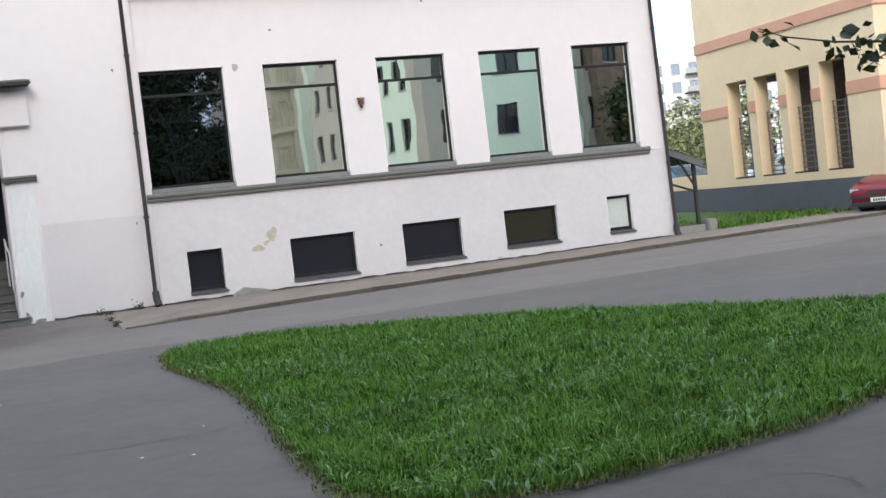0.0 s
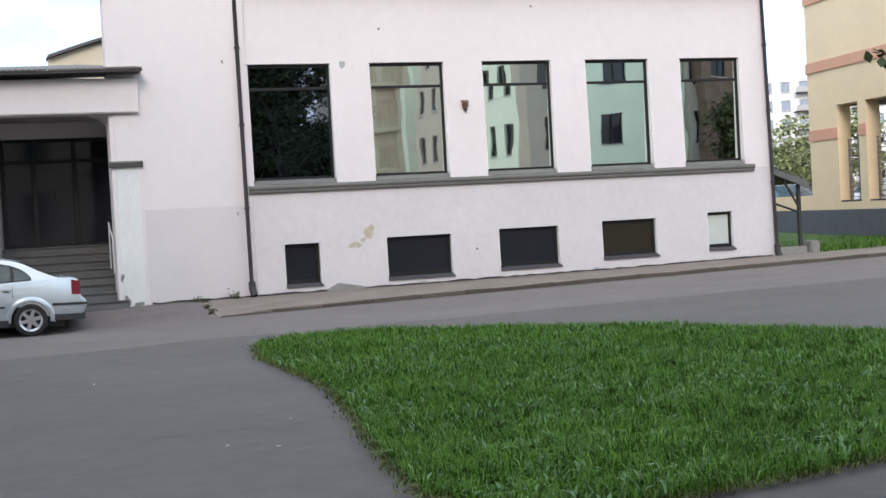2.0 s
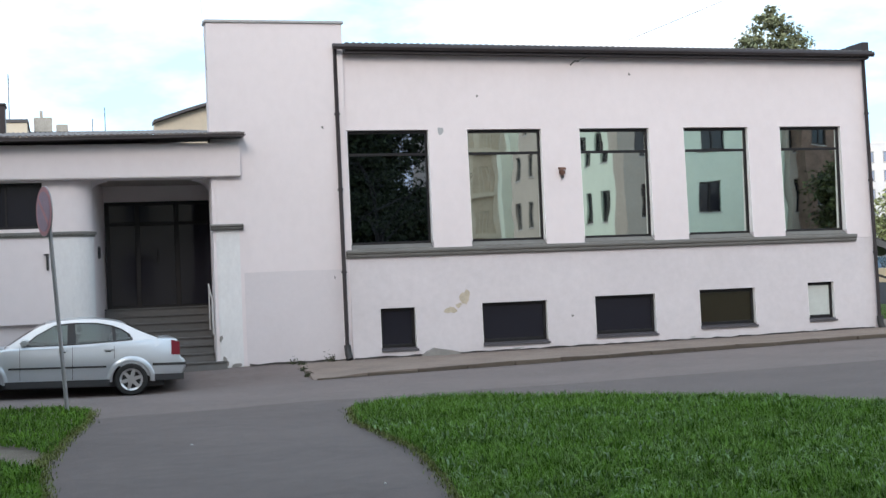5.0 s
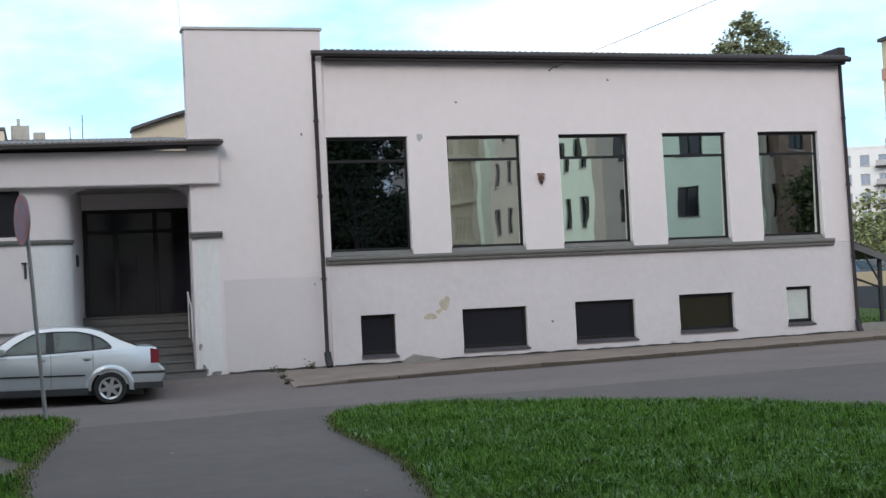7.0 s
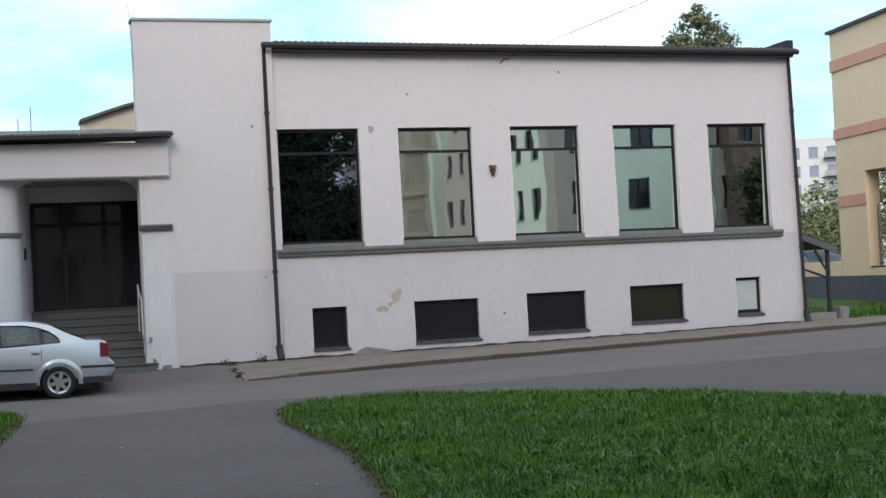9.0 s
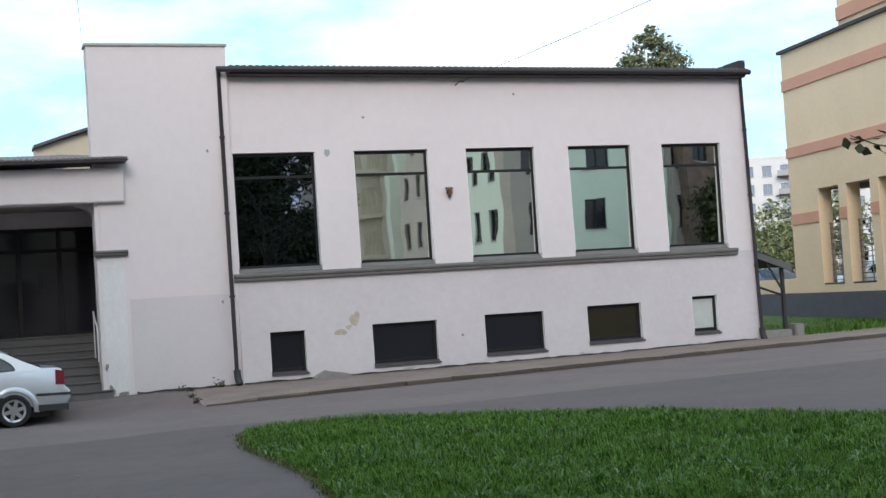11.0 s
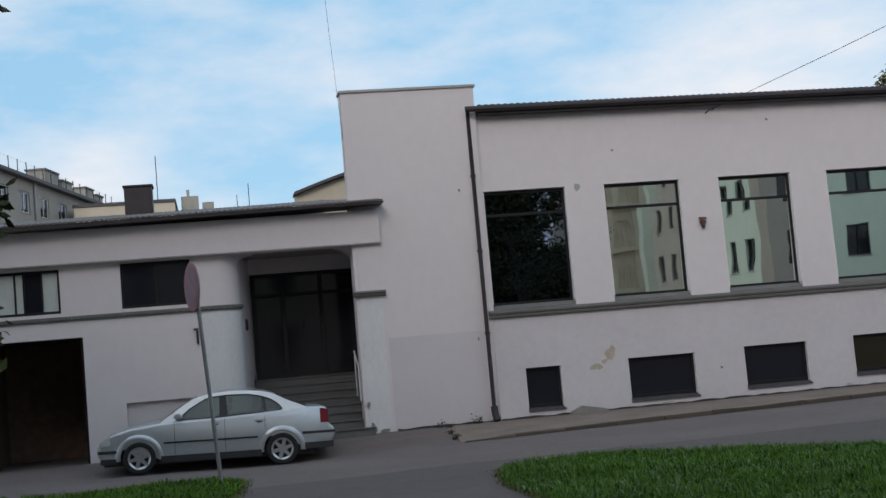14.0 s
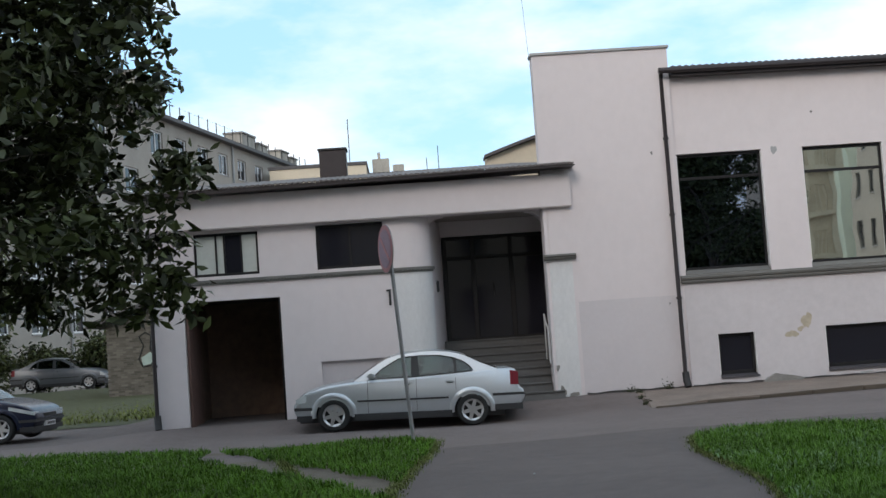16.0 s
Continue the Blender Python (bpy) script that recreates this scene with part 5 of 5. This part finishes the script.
# ---- brick shed ----
shed = thing("brick_shed", "yellowish brick shed with a dark sloping roof and sprayed mark", "shed")
SY, SX0, SX1 = 52.0, -11.4, -8.8
core = prism([(SX0 + .03, -0.3), (SX1 - .03, -0.3), (SX1 - .03, 3.45), (SX0 + .03, 2.62)], SY + 0.02, SY + 7)
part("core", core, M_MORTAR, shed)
part("roof", prism([(SX0 - 0.6, 2.50), (SX1 + 0.2, 3.62), (SX1 + 0.2, 3.80), (SX0 - 0.6, 2.68)], SY - 0.5, SY + 7.4), M_ROOF, shed)
part("sprayed_mark", tube([(-10.05, SY - 0.01, 0.95), (-10.20, SY - 0.01, 1.25), (-10.00, SY - 0.01, 1.75), (-10.15, SY - 0.01, 2.1), (-9.90, SY - 0.01, 2.25), (-9.70, SY - 0.01, 2.1), (-9.75, SY - 0.01, 1.6), (-9.55, SY - 0.01, 1.3), (-9.75, SY - 0.01, 1.0), (-10.05, SY - 0.01, 0.95)], 0.035, 6), M_INK, shed)
part("sprayed_fill", prism([(-10.05, 1.0), (-9.75, 1.05), (-9.60, 1.3), (-9.75, 1.5), (-10.10, 1.3)], SY - 0.008, SY + 0.01), M_TEAL, shed)

# ---- trees ----
def leaf_mesh(name, centres, size, material, parent, seed, droop=0.35, broad=1.0):
    """Many folded leaves round points."""
    rng = np.random.default_rng(seed)
    c = np.asarray(centres)
    n = len(c)
    a, t = rng.uniform(0, 2 * np.pi, n), rng.normal(-droop, 0.5, n)
    d = np.stack([np.cos(a) * np.cos(t), np.sin(a) * np.cos(t), np.sin(t)], 1)
    r = rng.normal(size=(n, 3))
    s = np.cross(d, r)
    s /= np.linalg.norm(s, axis=1, keepdims=True)
    u = np.cross(s, d)
    L = (size * rng.uniform(0.6, 1.3, n))[:, None]
    Wd = broad * L * rng.uniform(0.17, 0.27, n)[:, None]
    v = np.empty((n, 6, 3))
    v[:, 0] = c
    v[:, 1] = c + d * L * 0.55 + s * Wd + u * L * 0.08
    v[:, 2] = c + d * L
    v[:, 3] = c + d * L * 0.55 - s * Wd + u * L * 0.08
    v[:, 4] = c + d * L * 0.2 + s * Wd * 0.5
    v[:, 5] = c + d * L * 0.2 - s * Wd * 0.5
    base = np.arange(n) * 6
    loops = np.stack([base, base + 4, base + 1, base + 2, base, base + 2, base + 3, base + 5], 1).ravel()
    me = bpy.data.meshes.new(name)
    me.vertices.add(n * 6)
    me.vertices.foreach_set("co", v.ravel())
    me.loops.add(len(loops))
    me.loops.foreach_set("vertex_index", loops)
    me.polygons.add(n * 2)
    me.polygons.foreach_set("loop_start", np.arange(n * 2) * 4)
    me.update(calc_edges=True)
    me.materials.append(material)
    ob = new(name, me)
    ob.parent = parent
    return ob


def tree(label, base, height, crown, reach, clumps, per, size, seed, material=M_LEAF, spread=0.4, limbs=14, extra=(), floor=-1.0):
    """A tapered trunk, bowed limbs, twigs and leaves in clumps through an uneven crown."""
    rng = random.Random(seed)
    t = thing("tree", label, "tree")
    b = Vector(base)
    trunk = [b + Vector((0.08 * math.sin(k), 0.08 * math.cos(1.7 * k), height * 0.8 * k / 6)) for k in range(7)]
    part("trunk", tube(trunk, height * 0.024, 12, height * 0.006), M_BARK, t, smooth=True)
    mid = b + Vector(crown)
    paths = []
    for i in range(limbs):
        start = trunk[0].lerp(trunk[-1], rng.uniform(0.35, 1.0))
        yaw, el = 2 * math.pi * i / limbs + rng.uniform(-.3, .3), rng.uniform(-0.75, 1.3)
        tip = mid + Vector((reach[0] * math.cos(yaw) * math.cos(el), reach[1] * math.sin(yaw) * math.cos(el), reach[2] * math.sin(el))) * 0.85
        bow = start.lerp(tip, 0.5) + Vector((0, 0, 0.12 * (tip - start).length))
        path = [start.lerp(bow, k / 4) if k < 4 else bow.lerp(tip, (k - 4) / 4) for k in range(9)]
        paths.append(path)
        part("limb", tube(path, height * 0.008, 6, 0.012), M_BARK, t)
    joints = [p for path in paths for p in path[2:]]
    centres = [Vector(e) for e in extra]
    while len(centres) < clumps:
        d = Vector((rng.gauss(0, 1), rng.gauss(0, 1), rng.gauss(0, 1))).normalized() * rng.random() ** 0.42
        bulge = 1 + 0.16 * math.sin(5 * d.x + seed) + 0.14 * math.sin(6 * d.z + 2 * d.y)
        c = mid + Vector((d.x * reach[0], d.y * reach[1], d.z * reach[2])) * bulge
        if c.z > floor + 0.25 * math.sin(3 * c.x):
            centres.append(c)
    wood = bmesh.new()
    for c in centres[::3]:
        p = min(joints, key=lambda q: (q - c).length)
        join(wood, tube([p, p.lerp(c, .5) + Vector((0, 0, .05)), c], 0.016, 4, 0.005))
    tagged(part("twig", wood, M_BARK, t), kind="stuff")
    pts = []
    for c in centres:
        sc = spread * rng.uniform(0.6, 1.2)
        for _ in range(per):
            g = [max(-1.7, min(1.7, rng.gauss(0, 1))) * sc for _ in range(3)]
            pts.append((c.x + g[0], c.y + g[1], c.z + 0.6 * g[2]))
    leaf_mesh("crown", pts, size, material, t, seed)
    return t


tree("large dark chestnut tree overhanging the verge", (-6.9, 15.8, -0.2), 9.8, (0.55, 0.2, 5.7), (3.35, 3.2, 4.3), 760, 105, 0.185, 11, spread=0.25, limbs=18, floor=2.35,
     extra=[(-2.7, 16, 3.6), (-2.5, 16, 3.75), (-2.9, 15.9, 3.3), (-2.8, 16, 2.9), (-2.75, 16, 2.4), (-2.65, 16, 2.15), (-3.1, 16, 2.6), (-3.2, 15.9, 2.1), (-3.4, 16, 2.9), (-3.6, 16, 2.4), (-3.0, 15.8, 5.6), (-2.9, 15.8, 5.1)])
tree("leafy tree behind the hall's roof", (28.2, 50.0, 0), 12.0, (0, 0, 8.8), (1.5, 1.5, 3.2), 230, 95, 0.20, 12, M_LEAF_PALE, spread=0.22, limbs=10,
     extra=[(28.2, 50, 12.0), (28.3, 50, 12.3), (27.8, 50, 11.9), (28.6, 50, 11.8), (27.5, 50, 11.5), (28.9, 50, 11.5), (27.1, 50, 11.0), (29.3, 50, 11.0), (28.2, 49.6, 11.7), (26.8, 50, 10.5), (29.6, 50, 10.5), (27.0, 50, 10.2), (29.4, 50, 10.2)])
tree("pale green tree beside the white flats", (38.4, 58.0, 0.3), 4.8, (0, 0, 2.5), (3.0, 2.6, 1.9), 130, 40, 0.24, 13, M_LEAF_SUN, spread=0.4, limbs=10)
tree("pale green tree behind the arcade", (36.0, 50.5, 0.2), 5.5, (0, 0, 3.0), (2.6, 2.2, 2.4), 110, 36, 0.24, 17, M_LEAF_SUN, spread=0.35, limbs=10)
tree("tall dark street tree across the way", (14.4, -10.0, 0), 13, (0.2, 0, 6.8), (1.9, 2.2, 5.8), 330, 80, 0.30, 14, spread=0.42,
     extra=[(16.2 + 0.45 * k, -10, 8.9 + 0.5 * math.sin(2.1 * k)) for k in range(7)] + [(16.2 + 0.35 * k, -10, 9.7 + 0.4 * math.sin(3.3 * k)) for k in range(9)] + [(15.9 + 0.4 * k, -10.3, 8.2 + 0.3 * math.sin(2.7 * k)) for k in range(7)] + [(16.3, -10, 8.3), (16.5, -10, 7.4), (16.4, -10, 6.9)])
tree("low dense dark tree across the way", (16.6, -9.4, 0), 7.0, (0, 0, 3.6), (2.5, 2.0, 3.3), 280, 85, 0.30, 24, spread=0.42)
tree("dark bushy tree before the brown house", (40.1, -7.0, 0), 8.0, (0.2, 0, 4.2), (1.2, 1.2, 3.8), 150, 70, 0.26, 25, spread=0.4, limbs=10)
# unseen tree, added to darken the wing from the west
tree("unseen broad chestnut tree added on the verge to shade the wing", (-12.6, 17.5, -0.3), 13.0, (0, 0, 8.0), (4.6, 4.6, 5.4), 420, 70, 0.24, 26, spread=0.5, limbs=14)
# unseen tree, added to hold the sun off the wing and verge
tree("unseen tall spreading tree added to block sun from wing and verge", (-10.5, 4.5, -0.2), 19.0, (0, 0, 12.0), (5.2, 5.2, 7.0), 420, 60, 0.32, 27, spread=0.6, limbs=14)
for k, (x, y, r, h_) in enumerate(((-20.6, 67.6, 1.5, 1.5), (-18.0, 68.6, 1.6, 1.2), (-14.9, 67.4, 0.9, 1.5))):
    tree("dark shrub before the grey flats", (x, y, -0.3), 2.4, (0, 0, h_), (r, 1.2, h_), 70, 60, 0.24, 40 + k, spread=0.32, limbs=7)
tree("dark tree before the grey flats", (-18.6, 58.0, -0.2), 8.0, (0, 0, 4.6), (2.6, 2.6, 3.4), 120, 50, 0.30, 15, spread=0.45, limbs=10)

twig = tree("leafy street tree reaching over the lawn", (11.6, 7.4, 0.0), 6.5, (0.4, 0, 4.6), (3.0, 2.4, 2.4), 120, 45, 0.09, 16, spread=0.22, limbs=10)
part("bough", tube([(11.4, 7.5, 2.2), (9.6, 7.8, 2.75), (8.2, 7.95, 2.5), (7.2, 8.0, 2.42), (6.75, 8.0, 2.44), (6.3, 8.0, 2.5), (6.08, 8.0, 2.57)], 0.016, 6, 0.003), M_BARK, twig)
part("bough", tube([(7.6, 8.0, 2.45), (7.2, 8.0, 2.32), (6.98, 8.0, 2.22)], 0.010, 5, 0.003), M_BARK, twig)
rng_t = random.Random(8)
spots = []
for cx_, cz_, n_ in ((6.12, 2.54, 5), (6.28, 2.50, 6), (6.70, 2.45, 5), (6.82, 2.40, 8), (6.98, 2.48, 8), (7.08, 2.36, 9), (7.02, 2.27, 5), (7.25, 2.45, 14), (7.35, 2.33, 14), (7.5, 2.5, 20), (7.9, 2.55, 30)):
    spots += [(cx_ + rng_t.gauss(0, 0.055), 8.0 + rng_t.gauss(0, 0.06), cz_ + rng_t.gauss(0, 0.035)) for _ in range(n_)]
leaf_mesh("bough_leaves", spots, 0.115, M_LEAF, twig, 9, droop=0.6, broad=1.45)

# ---- wall fittings and marks ----
bell = thing("alarm_sounder", "small rusty-brown alarm box on the pier", "alarm")
by = front(4.0)
part("housing", box(10.845, 10.975, by - 0.11, by - 0.002, 3.93, 4.07, 0.03), M_BELL, bell)
part("hood", prism([(by - 0.13, 4.05), (by - 0.10, 4.10), (by - 0.002, 4.12), (by - 0.002, 4.075), (by - 0.11, 4.075)], 10.838, 10.982, "x"), M_BELL, bell)
part("lens", tube([(10.91, by - 0.06, 3.93), (10.91, by - 0.06, 3.90), (10.91, by - 0.06, 3.87)], 0.042, 12, 0.03), M_TRIM, bell)


def blot(name, label, cx_, cz_, rx_, rz_, material, seed, wall=front, n=26, proud=0.004, parent=None):
    rng = random.Random(seed)
    ph = [rng.uniform(0, 6.28) for _ in range(4)]
    ring_ = []
    for k in range(n):
        t = 2 * math.pi * k / n
        r = 1 + 0.22 * math.sin(2 * t + ph[0]) + 0.14 * math.sin(3 * t + ph[1]) + 0.08 * math.sin(7 * t + ph[2])
        ring_.append((cx_ + rx_ * r * math.cos(t), cz_ + rz_ * r * math.sin(t)))
    bm = bmesh.new()
    a = [bm.verts.new((u, wall(v) - proud, v)) for u, v in ring_]
    b = [bm.verts.new((u, wall(v) + 0.02, v)) for u, v in ring_]
    bm.faces.new(a)
    for i in range(n):
        j = (i + 1) % n
        bm.faces.new((a[i], a[j], b[j], b[i]))
    if parent:
        return part(name, bm, material, parent)
    return tagged(part(name, bm, material), label, "wall damage", kind="structure")


chip = thing("plaster_damage", "flaked plaster showing ochre render beneath", "wall damage", kind="structure")
blot("flake", "", 8.49, 1.27, 0.10, 0.17, M_PATCH, 1, parent=chip)
blot("flake", "", 8.34, 1.10, 0.07, 0.05, M_PATCH, 2, parent=chip, proud=0.007)
blot("flake", "", 8.15, 1.00, 0.12, 0.08, M_PATCH, 3, parent=chip)
blot("wall_hole", "old filled bracket hole in the plaster", 8.11, 4.97, 0.055, 0.10, M_CAP, 4)
for k, (x, z) in enumerate(((5.45, 5.06), (5.60, 1.82), (11.0, 0.75), (9.0, 5.75), (12.7, 6.25))):
    blot("wall_spot", "small dark spot in the plaster", x, z, 0.025, 0.03, M_BAND, 5 + k, wall=(front if x > 5.95 else (lambda v: 28.93)))
for k, (x, z, rx_, rz_) in enumerate(((3.2, 0.12, 0.06, 0.10), (3.42, 0.03, 0.10, 0.06), (3.12, 0.62, 0.03, 0.07))):
    blot("plaster_chip", "brownish chipped plaster at the pilaster's foot", x, z, rx_, rz_, M_CEMENT, 30 + k, wall=(lambda v: 28.903))
stains = thing("wall_foot_stains", "grey damp stains and splashes along the wall's foot", "stain", kind="structure")
rng_s = random.Random(41)
for k in range(8):
    x = 6.4 + 1.56 * k + rng_s.uniform(-0.3, 0.3)
    blot("stain", "", x, base_z(x) + rng_s.uniform(0.01, 0.07), rng_s.uniform(0.05, 0.16), rng_s.uniform(0.010, 0.022), M_CAP, 50 + k, parent=stains)
dirt_x = [3.70 + 0.19 * k for k in range(80)]
dirt = [(x, (front(0) if x > 5.9 else 28.93) - (rng_s.uniform(0.05, 0.16) if row else -0.03), pave_z(x, 1.0 if not row else 0.96) + 0.006) for row in (0, 1) for x in dirt_x]
tagged(quads("wall_foot_dirt", dirt, [(80 + i, 81 + i, i + 1, i) for i in range(79)], M_TAR), "line of brown dirt where wall meets pavement", "dirt", kind="structure")
foot = [(x, (front(0) if x > 5.9 else 28.93) - 0.006 - 0.002 * (1 - row), pave_z(x, 1.0) + (0.004 if not row else rng_s.uniform(0.012, 0.045))) for row in (0, 1) for x in dirt_x]
tagged(quads("wall_foot_joint", foot, [(i, i + 1, 81 + i, 80 + i) for i in range(79)], M_TAR), "dark open joint along the wall's foot", "joint", kind="structure")
gut_x = [4.6 + 0.3 * k for k in range(110)]
gut = [(x, kerb_y(x) + (0.02 if not row else -rng_s.uniform(0.03, 0.12)), ground_z(x, kerb_y(x)) + 0.020) for row in (0, 1) for x in gut_x]
tagged(quads("gutter_dirt", gut, [(110 + i, 111 + i, i + 1, i) for i in range(109)], M_TAR), "dark grit lying along the kerb", "dirt", kind="structure")
lump = thing("cement_lump", "rough cement lump against the wall's foot", "cement")
part("mass", prism([(7.42, -0.1), (8.32, -0.1), (8.28, 0.08), (8.1, 0.13), (7.85, 0.17), (7.72, 0.20), (7.55, 0.12), (7.44, 0.05)], 28.70, 28.9), M_CEMENT, lump)
bracket = thing("cable_bracket", "small hooked cable bracket under the gutter", "bracket")
part("arm", tube([(11.18, 28.84, 6.42), (11.25, 28.74, 6.50), (11.34, 28.70, 6.48)], 0.015, 6), M_TRIM, bracket)
cable = thing("overhead_cable", "thin overhead cable to the hall's wall", "cable")
part("wire", tube([Vector((11.3, 28.72, 6.5)).lerp(Vector((22.5, 14.0, 12.0)), k / 12) - Vector((0, 0, 0.5 * math.sin(math.pi * k / 12))) for k in range(13)], 0.007, 5), M_CABLE, cable)
cable2 = thing("roof_cable", "thin cable rising from the tower's corner", "cable")
part("wire", tube([(3.02, 28.95, 6.3), (2.7, 27.0, 8.3), (2.0, 22, 13)], 0.0035, 5), M_CABLE, cable2)
box_ = thing("wall_lamp_arm", "small dark iron bracket on the wing wall", "bracket")
part("arm", box(-0.36, -0.31, WY - 0.05, WY - 0.002, 2.18, 2.48, 0.008), M_TRIM, box_)
part("cross", box(-0.41, -0.30, WY - 0.05, WY - 0.002, 2.484, 2.52, 0.008), M_TRIM, box_)
call = thing("door_phone", "small dark door phone in the entrance", "door phone")
part("case", box(0.68, 0.755, 30.05, 30.23, 2.42, 2.68, 0.02), M_TRIM, call)
downpipe(-5.36, 28.90, 4.6, -0.08)

# plants at the wall's foot and litter
M_DUSTY = mat("dusty_leaves", (0.055, 0.065, 0.032), 0.8, 0.3, 5, island=0.5)
def weed(x, y, z, r, seed):
    rng = random.Random(seed)
    w = thing("weed", "small dusty weed at the wall's foot", "weed", "wall weeds")
    pts = [(x + rng.gauss(0, r * .4), y + rng.gauss(0, r * .3), z + abs(rng.gauss(0, r * .5))) for _ in range(80)]
    leaf_mesh("leaves", pts, 0.065, M_DUSTY, w, seed)
    part("stem", tube([(x, y, z - 0.03), (x + 0.02, y, z + r)], 0.008, 5, 0.003), M_BARK, w)
weed(4.62, 28.75, -0.02, 0.16, 1)
weed(5.42, 28.76, 0.02, 0.15, 2)
weed(4.75, 28.45, -0.02, 0.10, 3)
weed(4.62, 27.5, -0.09, 0.10, 4)
weed(4.55, 26.6, -0.12, 0.09, 5)

# cracks in the asphalt, litter and fallen leaves
def crack(points, width, seed):
    rng = random.Random(seed)
    bm = bmesh.new()
    pts = []
    for (x0, y0), (x1, y1) in zip(points, points[1:]):
        pts += [(x0 + (x1 - x0) * k / 10 + rng.gauss(0, 0.012), y0 + (y1 - y0) * k / 10 + rng.gauss(0, 0.02)) for k in range(10)]
    side = []
    for k, (x, y) in enumerate(pts):
        w = width * rng.uniform(0.3, 1.0) * math.sin(math.pi * (k + 0.5) / len(pts)) ** 0.4
        side.append((bm.verts.new((x, y - w, ground_z(x, y) + 0.005)), bm.verts.new((x, y + w, ground_z(x, y) + 0.005))))
    for a, b in zip(side, side[1:]):
        bm.faces.new((a[0], b[0], b[1], a[1]))
    return tagged(part("asphalt_crack", bm, M_TAR), "dark crack in the asphalt", "crack", kind="structure")


crack([(4.18, 5.76), (4.32, 5.55), (4.34, 5.35), (4.22, 5.1)], 0.02, 1)
crack([(1.2, 10.9), (2.0, 10.75), (2.95, 10.75)], 0.010, 2)
crack([(15.0, 23.9), (16.2, 24.3), (17.2, 24.1)], 0.06, 3)
crack([(14.0, 22.0), (15.8, 22.4), (17.5, 22.1), (19.0, 22.5)], 0.035, 4)
crack([(16.5, 20.4), (18.0, 20.8), (19.8, 20.5)], 0.04, 5)
crack([(10.5, 25.0), (11.3, 25.1)], 0.10, 6)
crack([(1.0, 14.0), (2.0, 14.1), (3.3, 14.0)], 0.008, 7)
crack([(-0.2, 17.3), (1.4, 17.5), (3.4, 17.4)], 0.012, 8)

rng_l = np.random.default_rng(21)
edge_pts = []
for (x0, y0), (x1, y1) in zip(LAWN, LAWN[1:]):
    n_ = int(math.hypot(x1 - x0, y1 - y0) * 9)
    t_ = rng_l.random(n_)
    for k in t_:
        x, y = x0 + (x1 - x0) * k + rng_l.normal(0, .07), y0 + (y1 - y0) * k + rng_l.normal(0, .07)
        edge_pts.append((x, y, ground_z(x, y) + 0.04))
M_DRY = mat("dry_leaves", (0.22, 0.165, 0.11), 0.8, 0.3, 6, island=0.6)
fallen = leaf_mesh("fallen_leaves", edge_pts, 0.03, M_DRY, None, 22, droop=0.0)
tagged(fallen, "dry fallen leaves along the lawn's edge", "leaves", kind="stuff")
for k, (x, y) in enumerate(((2.10, 9.75), (1.78, 10.05), (2.50, 11.1), (1.3, 15.5), (2.9, 10.6))):
    z = ground_z(x, y)
    l_ = part("litter", box(-0.016, 0.016, -0.011, 0.011, 0, 0.008, 0.003), M_LITTER)
    l_.matrix_basis = pose(x, y, z + 0.001, 0, 0, 40 * k)
    tagged(l_, "small pale scrap of litter on the asphalt", "litter", "scraps on the path")

# kerb stones
kerb_meshes = []
for v in range(4):
    bm = box(0.006, 0.994, -0.06, 0.06, -0.15, 0.0, 0.015)
    for q in bm.verts:
        q.co.z += 0.012 * math.sin(3 * q.co.x + v * 2)
        q.co.y += 0.010 * math.sin(5 * q.co.x + v)
    kerb_meshes.append(mesh_of(bm, "kerb_stone"))
    kerb_meshes[-1].materials.append(M_KERB)
for k in range(36):
    x = 4.5 + k
    o = new("kerb_stone", kerb_meshes[k % 4])
    o.matrix_basis = pose(x, kerb_y(x) + 0.06, ground_z(x + .5, kerb_y(x)) + 0.088 - (0.055, 0.03, 0.01, 0)[min(k, 3)], 0, -0.7, math.degrees(math.atan(kerb_y(x + 1) - kerb_y(x))))
    o.parent = pavement

# bricks of the shed's face
bm = box(0.0, 0.24, 0, 0.06, 0, 0.068)
brick_me = mesh_of(bm, "brick")
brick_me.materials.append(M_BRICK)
for j in range(46):
    z = -0.2 + 0.078 * j
    for i in range(10):
        x = SX0 + 0.25 * i + (0.125 if j % 2 else 0)
        if x + 0.24 < SX1 + 0.02 and z + 0.07 < 2.60 + 0.31 * (x - SX0) and j * 10 + i < 420:
            o = new("brick", brick_me)
            o.matrix_basis = pose(x, SY - 0.003, z)
            o.parent = shed
